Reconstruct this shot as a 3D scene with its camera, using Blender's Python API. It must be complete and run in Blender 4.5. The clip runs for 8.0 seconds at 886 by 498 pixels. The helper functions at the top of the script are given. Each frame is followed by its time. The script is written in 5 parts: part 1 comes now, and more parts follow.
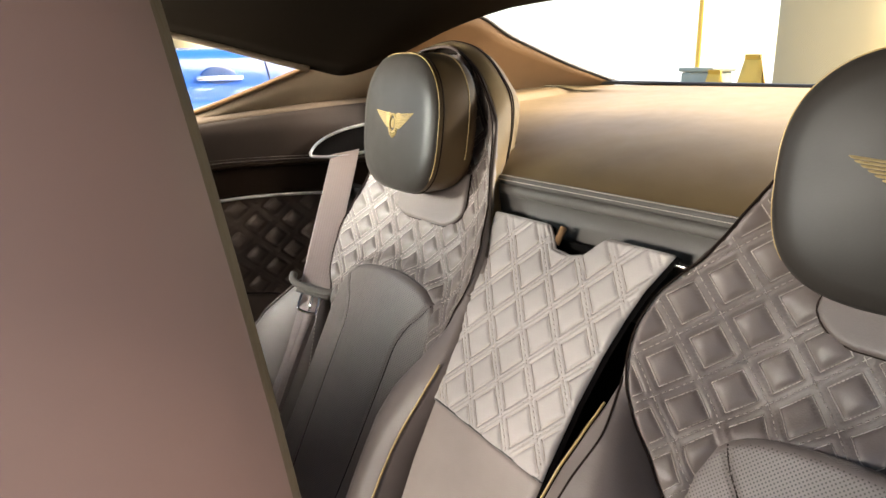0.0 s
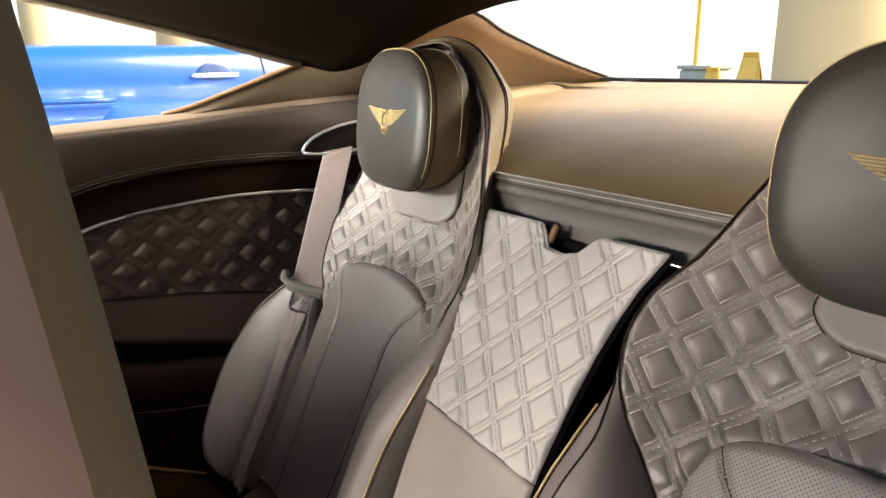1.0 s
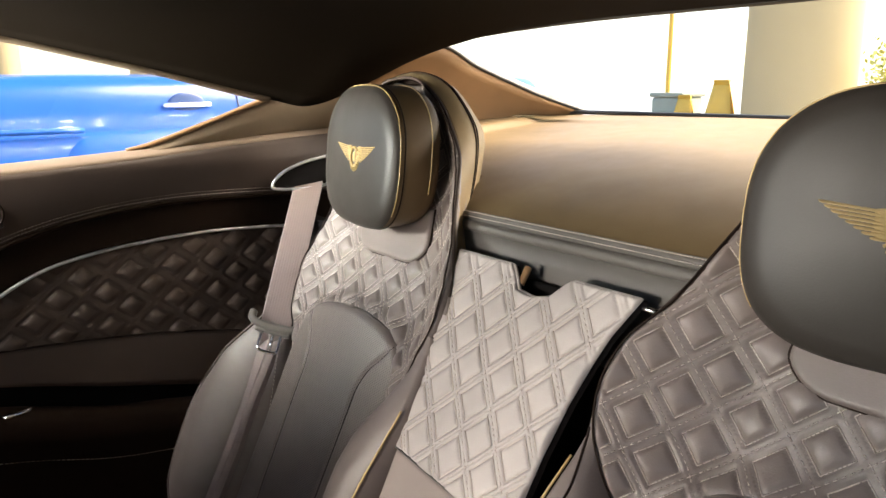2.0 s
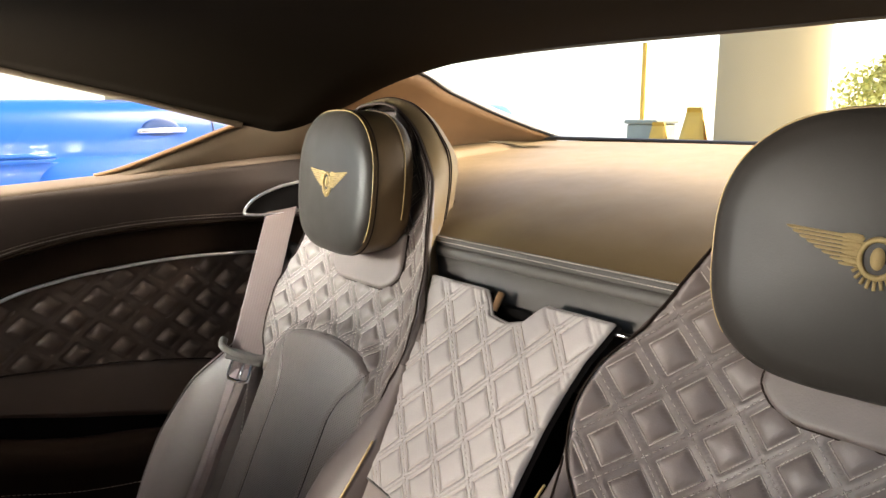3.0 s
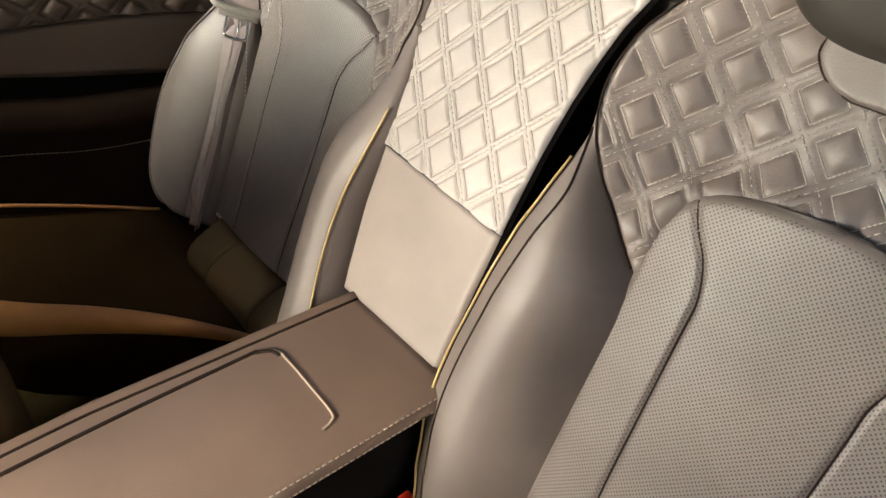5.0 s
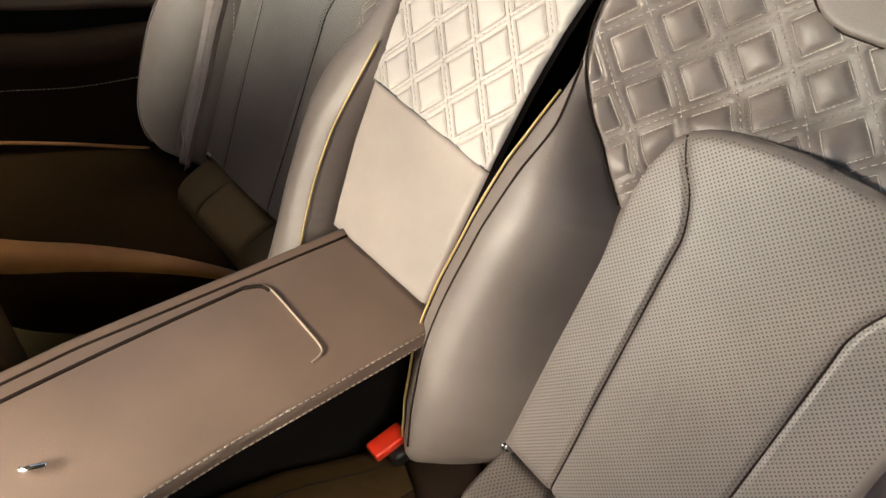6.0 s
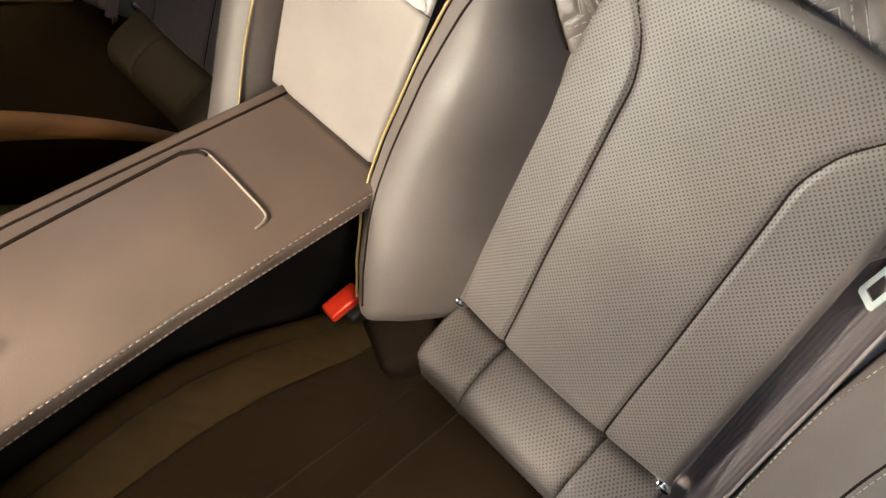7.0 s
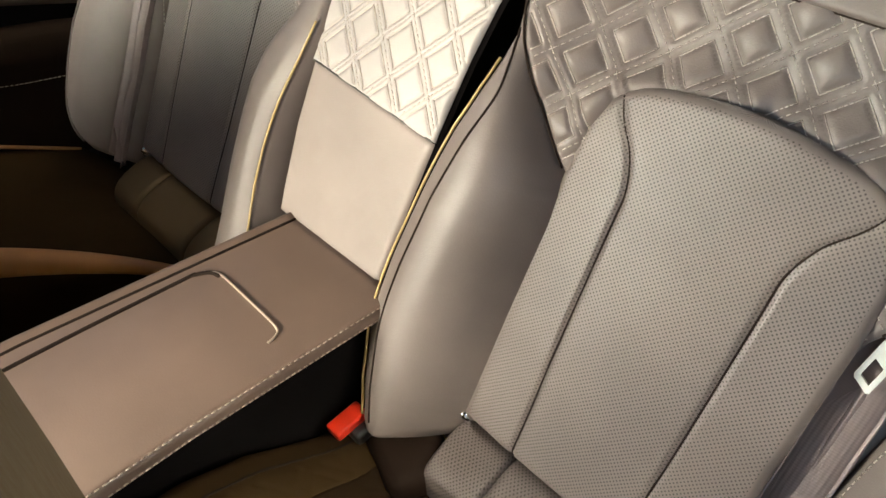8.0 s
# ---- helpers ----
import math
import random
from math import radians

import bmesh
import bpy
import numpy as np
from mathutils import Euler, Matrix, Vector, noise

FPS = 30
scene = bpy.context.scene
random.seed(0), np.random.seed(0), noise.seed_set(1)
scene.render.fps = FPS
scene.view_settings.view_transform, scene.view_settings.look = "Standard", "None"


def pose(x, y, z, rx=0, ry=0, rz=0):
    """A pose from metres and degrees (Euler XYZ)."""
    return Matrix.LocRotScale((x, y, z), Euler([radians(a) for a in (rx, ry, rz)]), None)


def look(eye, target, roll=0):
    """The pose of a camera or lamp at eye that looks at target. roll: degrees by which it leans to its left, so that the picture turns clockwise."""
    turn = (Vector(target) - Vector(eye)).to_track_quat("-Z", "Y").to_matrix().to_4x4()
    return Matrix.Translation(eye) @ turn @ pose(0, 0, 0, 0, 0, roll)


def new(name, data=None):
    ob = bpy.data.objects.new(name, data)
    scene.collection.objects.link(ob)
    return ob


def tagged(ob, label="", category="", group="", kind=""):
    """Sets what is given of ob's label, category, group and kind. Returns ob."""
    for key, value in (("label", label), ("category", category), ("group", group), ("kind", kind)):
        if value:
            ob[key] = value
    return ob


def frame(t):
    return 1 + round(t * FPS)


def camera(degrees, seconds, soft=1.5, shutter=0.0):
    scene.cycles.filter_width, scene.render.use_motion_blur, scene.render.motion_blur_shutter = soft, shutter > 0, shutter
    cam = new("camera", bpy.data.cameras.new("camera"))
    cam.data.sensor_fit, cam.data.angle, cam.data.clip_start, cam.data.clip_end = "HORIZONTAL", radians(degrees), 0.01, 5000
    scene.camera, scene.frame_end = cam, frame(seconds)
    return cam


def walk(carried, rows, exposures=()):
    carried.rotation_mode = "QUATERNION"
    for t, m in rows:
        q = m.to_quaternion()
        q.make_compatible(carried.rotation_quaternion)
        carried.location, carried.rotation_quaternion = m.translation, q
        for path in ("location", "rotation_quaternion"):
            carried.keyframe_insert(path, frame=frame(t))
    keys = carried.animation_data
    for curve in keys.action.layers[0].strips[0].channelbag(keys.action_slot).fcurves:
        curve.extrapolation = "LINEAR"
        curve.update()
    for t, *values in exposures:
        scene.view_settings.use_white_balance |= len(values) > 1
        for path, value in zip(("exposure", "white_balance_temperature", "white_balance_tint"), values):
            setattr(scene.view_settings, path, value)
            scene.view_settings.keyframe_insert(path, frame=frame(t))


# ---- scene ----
cam = camera(63.30, 8.0)
# seconds, place, yaw to the left of the car's rear, pitch, lean to the right
ROWS = [
    (0, 0.5075, 0.2550, 1.1382, 54.50, -14.79, 0.65),
    (0.5, 0.5065, 0.2601, 1.1358, 54.70, -15.10, 0.82),
    (1, 0.5017, 0.2684, 1.1354, 54.37, -14.96, 0.60),
    (1.5, 0.4886, 0.2898, 1.1442, 53.85, -14.86, 0.46),
    (2.8, 0.4893, 0.2887, 1.1499, 50.80, -10.14, 0.66),
    (3, 0.4867, 0.2997, 1.1469, 50.79, -10.98, 0.41),
    (3.5, 0.4647, 0.3044, 1.1538, 49.42, -19.12, 0.51),
    (4, 0.4464, 0.3048, 1.1494, 49.39, -26.50, 0.06),
    (4.5, 0.4363, 0.3058, 1.1460, 50.09, -34.33, 0.22),
    (4.7, 0.4339, 0.3055, 1.1495, 50.42, -37.36, 0.41),
    (5.8, 0.4548, 0.2970, 1.1323, 49.58, -39.66, -0.83),
    (6, 0.4479, 0.3049, 1.1389, 49.71, -42.60, -0.62),
    (6.5, 0.4349, 0.3255, 1.1302, 47.11, -51.24, -1.19),
    (7, 0.4474, 0.3381, 1.1277, 46.45, -54.66, -0.67),
    (7.5, 0.4520, 0.3217, 1.1271, 44.73, -51.01, -1.16),
    (8, 0.4606, 0.2825, 1.1232, 43.46, -42.29, -1.66),
]
walk(cam, [(t, pose(x, y, z, 90 + pitch, 0, yaw) @ pose(0, 0, 0, 0, 0, -lean)) for t, x, y, z, yaw, pitch, lean in ROWS], exposures=[(0, 3.43, 7050, 11), (3, 3.40, 7050, 12), (4, 3.55, 7000, 8), (4.5, 3.86, 7600, 7), (6, 4.12, 7700, 6), (7, 4.2, 7600, 4), (7.5, 4.28, 7500, 3), (8, 4.2, 7600, 4)])

# ---- world and light ----
world = bpy.data.worlds.new("sky")
scene.world = world
world.use_nodes = True
SUN_TURN, SUN_UP = 22.0, 46.0
sky = world.node_tree.nodes.new("ShaderNodeTexSky")
sky.sky_type, sky.sun_disc = "NISHITA", False
sky.sun_elevation, sky.sun_rotation = radians(SUN_UP), radians(SUN_TURN)
back = world.node_tree.nodes["Background"]
back.inputs["Strength"].default_value = 0.05
world.node_tree.links.new(sky.outputs[0], back.inputs["Color"])
sun = new("sun", bpy.data.lights.new("sun", "SUN"))
sun.data.energy, sun.data.angle, sun.data.color = 2.6, radians(56), (1.0, 0.88, 0.70)
sun.matrix_world = look((0, 0, 0), (-math.sin(radians(SUN_TURN)), -math.cos(radians(SUN_TURN)), -math.tan(radians(SUN_UP))))


def window_light(name, place, target, width, height, watts, colour, spread):
    """The sky's light through one of the car's windows."""
    lamp = new(name, bpy.data.lights.new(name, "AREA"))
    lamp.data.shape, lamp.data.size, lamp.data.size_y = "RECTANGLE", width, height
    lamp.data.energy, lamp.data.color, lamp.data.spread = watts, colour, radians(spread)
    lamp.matrix_world = look(place, target)


window_light("windscreen_light", (-0.28, -0.86, 1.14), (0.12, 0.6, 0.66), 0.8, 0.32, 0.24, (1.0, 0.96, 0.90), 66)
window_light("windscreen_light", (0.0, -0.88, 1.12), (0.0, 0.7, 0.80), 0.40, 0.26, 1.05, (1.0, 0.97, 0.92), 120)
window_light("front_window_light", (-0.66, -0.62, 1.13), (0.25, 0.6, 0.85), 0.40, 0.18, 0.60, (0.95, 0.98, 0.98), 90)
window_light("far_window_light", (-0.64, -0.08, 1.14), (-0.40, 0.78, 1.06), 0.34, 0.16, 1.0, (0.92, 0.98, 0.95), 84)
window_light("near_window_light", (0.67, -0.02, 1.14), (-0.42, 0.26, 0.42), 0.60, 0.18, 0.03, (1.0, 0.90, 0.82), 40)


# ---- materials ----
def shader(name, colour, rough=0.5, metal=0.0):
    m = bpy.data.materials.new(name)
    m.use_nodes = True
    b = m.node_tree.nodes["Principled BSDF"]
    b.inputs["Base Color"].default_value = (*colour, 1)
    b.inputs["Roughness"].default_value = rough
    b.inputs["Metallic"].default_value = metal
    return m, m.node_tree.nodes, m.node_tree.links, b


def mixed(nodes, links, fac, a, b):
    n = nodes.new("ShaderNodeMix")
    n.data_type = "RGBA"
    if fac is not None:
        links.new(fac, n.inputs[0])
    for k, v in ((6, a), (7, b)):
        if isinstance(v, tuple):
            n.inputs[k].default_value = (*v, 1)
        else:
            links.new(v, n.inputs[k])
    return n.outputs[2]


def ramp(nodes, links, src, lo, hi):
    n = nodes.new("ShaderNodeMapRange")
    links.new(src, n.inputs[0])
    n.inputs[1].default_value, n.inputs[2].default_value = lo, hi
    return n.outputs[0]


def speck(nodes, links, scale, detail=3.0, kind="Noise", coord="Object"):
    c = nodes.new("ShaderNodeTexCoord")
    n = nodes.new("ShaderNodeTexNoise" if kind == "Noise" else "ShaderNodeTexVoronoi")
    n.inputs["Scale"].default_value = scale
    if kind == "Noise":
        n.inputs["Detail"].default_value = detail
    links.new(c.outputs[coord], n.inputs["Vector"])
    return n.outputs[0]


def bumped(nodes, links, b, height, strength, distance):
    n = nodes.new("ShaderNodeBump")
    n.inputs["Strength"].default_value, n.inputs["Distance"].default_value = strength, distance
    links.new(height, n.inputs["Height"])
    links.new(n.outputs[0], b.inputs["Normal"])
    return n


def math_node(nodes, links, op, a, b=None):
    n = nodes.new("ShaderNodeMath")
    n.operation = op
    for k, v in ((0, a), (1, b)):
        if v is None:
            continue
        if isinstance(v, (int, float)):
            n.inputs[k].default_value = v
        else:
            links.new(v, n.inputs[k])
    return n.outputs[0]


def leather(name, colour, rough=0.42, holes=False, grain=0.22, gloss=0.5):
    """Fine-grained hide with slow changes of tone; with holes: rows of small perforations."""
    m, N, L, b = shader(name, colour, rough)
    b.inputs["Specular IOR Level"].default_value = gloss
    tone = ramp(N, L, speck(N, L, 9.0, 4.0), 0.3, 0.7)
    dark = tuple(c * 0.86 for c in colour)
    light = tuple(min(1, c * 1.12) for c in colour)
    base = mixed(N, L, tone, dark, light)
    pores = speck(N, L, 620.0, 2.0, "Voronoi")
    fine = speck(N, L, 1500.0, 2.0)
    height = math_node(N, L, "ADD", pores, math_node(N, L, "MULTIPLY", fine, 0.5))
    if holes:
        uv = N.new("ShaderNodeTexCoord")
        sep = N.new("ShaderNodeSeparateXYZ")
        L.new(uv.outputs["UV"], sep.inputs[0])
        pitch = 0.0030
        p = math_node(N, L, "MULTIPLY", math_node(N, L, "ADD", sep.outputs[0], sep.outputs[1]), 0.7071 / pitch)
        q = math_node(N, L, "MULTIPLY", math_node(N, L, "SUBTRACT", sep.outputs[0], sep.outputs[1]), 0.7071 / pitch)
        d = []
        for k in (p, q):
            f = math_node(N, L, "SUBTRACT", math_node(N, L, "FRACT", k), 0.5)
            d.append(math_node(N, L, "MULTIPLY", f, f))
        r = math_node(N, L, "SQRT", math_node(N, L, "ADD", d[0], d[1]))
        hole = ramp(N, L, r, 0.31, 0.17)
        base = mixed(N, L, hole, base, (0.045, 0.034, 0.027))
        height = math_node(N, L, "SUBTRACT", height, math_node(N, L, "MULTIPLY", hole, 3.0))
    L.new(base, b.inputs["Base Color"])
    rr = math_node(N, L, "ADD", math_node(N, L, "MULTIPLY", speck(N, L, 35.0, 3.0), 0.16), rough - 0.08)
    L.new(rr, b.inputs["Roughness"])
    if grain:
        bumped(N, L, b, height, grain, 0.0004)
    return m


def cloth(name, colour, scale=900.0, rough=0.9):
    m, N, L, b = shader(name, colour, rough)
    b.inputs["Specular IOR Level"].default_value = 0.1
    n = speck(N, L, scale, 3.0)
    big = speck(N, L, 14.0, 3.0)
    L.new(mixed(N, L, ramp(N, L, math_node(N, L, "ADD", n, big), 0.7, 1.3), tuple(c * 0.72 for c in colour), tuple(c * 1.25 for c in colour)), b.inputs["Base Color"])
    bumped(N, L, b, n, 0.5, 0.001)
    return m


def ribbed(name, colour, pitch, axis=0, rough=0.6, gloss=0.5):
    """Woven webbing or ribbed cloth, its ribs along the v of the UV map."""
    m, N, L, b = shader(name, colour, rough)
    b.inputs["Specular IOR Level"].default_value = gloss
    uv = N.new("ShaderNodeTexCoord")
    sep = N.new("ShaderNodeSeparateXYZ")
    L.new(uv.outputs["UV"], sep.inputs[0])
    w = math_node(N, L, "SINE", math_node(N, L, "MULTIPLY", sep.outputs[axis], 6.2832 / pitch))
    w2 = math_node(N, L, "SINE", math_node(N, L, "MULTIPLY", sep.outputs[1 - axis], 6.2832 / (pitch * 0.6)))
    h = math_node(N, L, "ADD", w, math_node(N, L, "MULTIPLY", w2, 0.4))
    L.new(mixed(N, L, ramp(N, L, math_node(N, L, "ADD", h, math_node(N, L, "MULTIPLY", speck(N, L, 20.0), 2.0)), -0.8, 2.6), tuple(c * 0.94 for c in colour), tuple(c * 1.05 for c in colour)), b.inputs["Base Color"])
    bumped(N, L, b, h, 0.2, 0.0003)
    return m


def metal(name, colour, rough=0.2):
    m, N, L, b = shader(name, colour, rough, 1.0)
    L.new(math_node(N, L, "ADD", math_node(N, L, "MULTIPLY", speck(N, L, 60.0), 0.12), rough - 0.05), b.inputs["Roughness"])
    return m


def plastic(name, colour, rough=0.4):
    m, N, L, b = shader(name, colour, rough)
    bumped(N, L, b, speck(N, L, 1200.0), 0.15, 0.0004)
    L.new(mixed(N, L, speck(N, L, 12.0), tuple(c * 0.85 for c in colour), tuple(c * 1.15 for c in colour)), b.inputs["Base Color"])
    return m


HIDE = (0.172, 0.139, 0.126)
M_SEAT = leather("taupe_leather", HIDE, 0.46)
# both flap leathers are lightened for the windscreen light that falls between the seats
M_FLAP = leather("lit_taupe_leather", (0.41, 0.372, 0.352), 0.58)
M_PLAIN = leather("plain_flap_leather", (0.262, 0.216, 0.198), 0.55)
M_BULK = leather("grey_leather", (0.09, 0.082, 0.075), 0.6)
M_HOLES = leather("perforated_leather", HIDE, 0.46, holes=True)
# brown leather taken almost to black for the shade low in the cabin
M_BROWN = leather("shaded_brown_leather", (0.014, 0.0072, 0.0042), 0.75, gloss=0.12)
M_TRIM = leather("trim_leather", (0.085, 0.059, 0.047), 0.6, gloss=0.4)
M_UPPER = leather("upper_trim_leather", (0.046, 0.031, 0.025), 0.6, gloss=0.3)
# brown with a golden tint for the warm light of the rear window
M_SHELF = leather("shelf_leather", (0.124, 0.086, 0.043), 0.52, gloss=0.35)
M_PILLAR = leather("pillar_leather", (0.22, 0.125, 0.062), 0.6, gloss=0.3)
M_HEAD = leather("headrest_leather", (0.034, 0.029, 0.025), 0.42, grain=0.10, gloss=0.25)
# side made browner than the face for warm light bounced off the shelf
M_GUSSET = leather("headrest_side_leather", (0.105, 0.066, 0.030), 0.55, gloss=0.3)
# tan here stands for rear window light on the band
M_BAND = leather("shoulder_band_leather", (0.20, 0.140, 0.070), 0.6, gloss=0.3)
M_FRONT = leather("front_seat_leather", (0.235, 0.138, 0.108), 0.6, grain=0.0, gloss=0.3)
M_LID = leather("console_leather", (0.158, 0.106, 0.083), 0.40)
# tan leather, lightened for the light that catches the far cushion's edge
M_TANLIP = leather("lit_lip_leather", (0.58, 0.27, 0.10), 0.5)
# khaki-brown leather with the footwell's shade put into both colours, deepest in the cushion
M_CUSHION = leather("shaded_cushion_leather", (0.016, 0.009, 0.0045), 0.85, gloss=0.05)
M_BOLSTER = leather("shaded_bolster_leather", (0.038, 0.022, 0.009), 0.8, gloss=0.06)
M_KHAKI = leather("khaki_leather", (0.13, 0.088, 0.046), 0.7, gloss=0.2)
M_SEWN = cloth("taupe_thread", (0.50, 0.44, 0.39), 4000.0, 0.8)
M_SILL = leather("sill_leather", (0.20, 0.145, 0.105), 0.6, gloss=0.3)
M_EDGING = leather("edging_leather", (0.17, 0.125, 0.085), 0.7, gloss=0.2)
M_THREAD = cloth("pale_thread", (0.42, 0.37, 0.31), 4000.0, 0.8)
M_SEAM = cloth("dark_seam_thread", (0.022, 0.014, 0.011), 4000.0, 0.8)
M_PIPE = leather("gold_piping", (0.44, 0.31, 0.13), 0.4)
M_GOLD = cloth("gold_embroidery", (0.34, 0.245, 0.115), 2600.0, 0.7)
M_CHROME = metal("chrome", (0.86, 0.86, 0.88), 0.12)
M_BRIGHT = metal("bright_aluminium", (0.93, 0.93, 0.95), 0.35)
M_BLACK = plastic("black_plastic", (0.012, 0.011, 0.011), 0.45)
# near-black that stands for deep shade in hollows, gaps and undersides
M_VOID = cloth("shade_black", (0.006, 0.005, 0.005), 800.0)
M_LINING = ribbed("headliner_cloth", (0.0085, 0.0056, 0.0034), 0.004, 0, 0.95, 0.03)
M_CARPET = cloth("carpet", (0.30, 0.22, 0.090), 420.0)
M_BELT = ribbed("belt_webbing", (0.26, 0.200, 0.186), 0.004)
M_RED = plastic("red_plastic", (0.75, 0.035, 0.015), 0.35)
# pale tone of the glint drawn on the lid and of the console's stitching
M_GLINT_THREAD = leather("glint_and_thread_tone", (0.42, 0.33, 0.26), 0.4)
M_PALE = plastic("pale_plastic", (0.55, 0.56, 0.52), 0.4)
M_GREY = plastic("grey_plastic", (0.17, 0.15, 0.135), 0.45)


# ---- mesh tools ----
def mesh_from(name, verts, faces, smooth=True, uvs=None):
    me = bpy.data.meshes.new(name)
    me.from_pydata([tuple(map(float, v)) for v in verts], [], faces)
    if uvs is not None:
        layer = me.uv_layers.new(name="UVMap")
        idx = np.empty(len(me.loops), dtype=np.int32)
        me.loops.foreach_get("vertex_index", idx)
        layer.data.foreach_set("uv", np.asarray(uvs, dtype=np.float32)[idx].ravel())
    if smooth:
        me.polygons.foreach_set("use_smooth", [True] * len(me.polygons))
    me.update()
    return me


def part(name, me, material, parent=None, label="", **tags):
    ob = new(name, me)
    if material is not None:
        me.materials.append(material)
    if parent is not None:
        ob.parent = parent
    if label or tags:
        tagged(ob, label, **tags)
    return ob


def thing(name, label, category, group="", kind=""):
    return tagged(new(name), label, category, group, kind)


def grid_mesh(name, P, UV=None, back=None, closed=False, cap=True):
    """A sheet of vertices P[row, column]; back: the vector by which its rim is drawn back to give it thickness."""
    n, m = P.shape[:2]
    V = list(P.reshape(-1, 3))
    uv = list(UV.reshape(-1, 2)) if UV is not None else None
    F = []
    for i in range(n - 1):
        for j in range(m - 1 + closed):
            k = (j + 1) % m
            F.append((i * m + j, i * m + k, (i + 1) * m + k, (i + 1) * m + j))
    if back is not None:
        rim = [j for j in range(m)] + [i * m + m - 1 for i in range(1, n)] + [(n - 1) * m + j for j in range(m - 2, -1, -1)] + [i * m for i in range(n - 2, 0, -1)]
        start = len(V)
        for r in rim:
            V.append(V[r] + np.asarray(back))
            if uv is not None:
                uv.append(uv[r])
        k = len(rim)
        for i in range(k):
            F.append((rim[(i + 1) % k], rim[i], start + i, start + (i + 1) % k))
        if cap:
            F.append(tuple(start + i for i in range(k)))
    return mesh_from(name, V, F, True, uv)


def sides_of(me, count, material, cells=None):
    """Gives the rim of a padded piece, all faces past the given count and the marked cells, a second material."""
    me.materials.append(material)
    for k, p in enumerate(me.polygons):
        if k >= count or (cells is not None and cells[k]):
            p.material_index = 1


def spline(points, count, closed=False):
    """Points along a smooth curve through the given ones."""
    p = np.asarray(points, float)
    k = len(p)
    out = []
    spans = k if closed else k - 1
    for t in np.linspace(0, spans, count, endpoint=not closed):
        i = min(int(t), spans - 1)
        f = t - i
        idx = [(i + d) % k if closed else min(max(i + d, 0), k - 1) for d in (-1, 0, 1, 2)]
        a, b, c, d = p[idx]
        out.append(0.5 * (2 * b + (c - a) * f + (2 * a - 5 * b + 4 * c - d) * f * f + (3 * b - a - 3 * c + d) * f ** 3))
    return np.array(out)


def tube_data(points, r, sides=6, closed=False):
    p = np.asarray(points, float)
    n = len(p)
    tang = np.roll(p, -1, 0) - np.roll(p, 1, 0) if closed else np.gradient(p, axis=0)
    tang /= np.linalg.norm(tang, axis=1)[:, None] + 1e-12
    ref = np.array([0.31, 0.52, 0.79])
    V, F = [], []
    for i in range(n):
        a = np.cross(tang[i], ref)
        a /= np.linalg.norm(a)
        b = np.cross(tang[i], a)
        for k in range(sides):
            g = 2 * math.pi * k / sides
            V.append(p[i] + r * (math.cos(g) * a + math.sin(g) * b))
    for i in range(n - 1 + closed):
        o = (i + 1) % n
        for k in range(sides):
            j = (k + 1) % sides
            F.append((i * sides + k, i * sides + j, o * sides + j, o * sides + k))
    if not closed:
        F.append(tuple(range(sides - 1, -1, -1)))
        F.append(tuple((n - 1) * sides + k for k in range(sides)))
    return V, F


def joined(name, pieces):
    V, F = [], []
    for v, f in pieces:
        o = len(V)
        V += list(v)
        F += [tuple(i + o for i in q) for q in f]
    return mesh_from(name, V, F)


def tube(name, points, r, material, parent=None, sides=6, closed=False, label="", **tags):
    return part(name, mesh_from(name, *tube_data(points, r, sides, closed)), material, parent, label, **tags)


def dashes(points, length, gap, r):
    """Short stitches along a path."""
    p = np.asarray(points, float)
    s = np.concatenate([[0], np.cumsum(np.linalg.norm(np.diff(p, axis=0), axis=1))])
    at = lambda d: np.array([np.interp(d, s, p[:, k]) for k in range(3)])
    out, d = [], 0.0
    while d + length < s[-1]:
        out.append(tube_data([at(d), at(d + length * 0.5), at(d + length)], r, 4))
        d += length + gap
    return out


def rounded_box(name, size, r=0.01, seg=3):
    bm = bmesh.new()
    bmesh.ops.create_cube(bm, size=1.0, matrix=Matrix.Diagonal((*size, 1)))
    bmesh.ops.bevel(bm, geom=bm.edges[:], offset=min(r, min(size) * 0.49), segments=seg, profile=0.5, affect="EDGES")
    me = bpy.data.meshes.new(name)
    bm.to_mesh(me)
    bm.free()
    me.polygons.foreach_set("use_smooth", [True] * len(me.polygons))
    return me


def ball(name):
    bm = bmesh.new()
    bmesh.ops.create_uvsphere(bm, u_segments=24, v_segments=14, radius=1.0)
    me = bpy.data.meshes.new(name)
    bm.to_mesh(me)
    bm.free()
    me.polygons.foreach_set("use_smooth", [True] * len(me.polygons))
    return me


def placed(me, m):
    me.transform(m)
    return me


def smoothed(q, reach=7):
    """Evens out a row of values, its two ends kept."""
    k = np.exp(-np.linspace(-2, 2, 2 * reach + 1) ** 2)
    p = np.concatenate([2 * q[0] - q[reach:0:-1], q, 2 * q[-1] - q[-2:-reach - 2:-1]])
    return np.convolve(p, k / k.sum(), "valid")


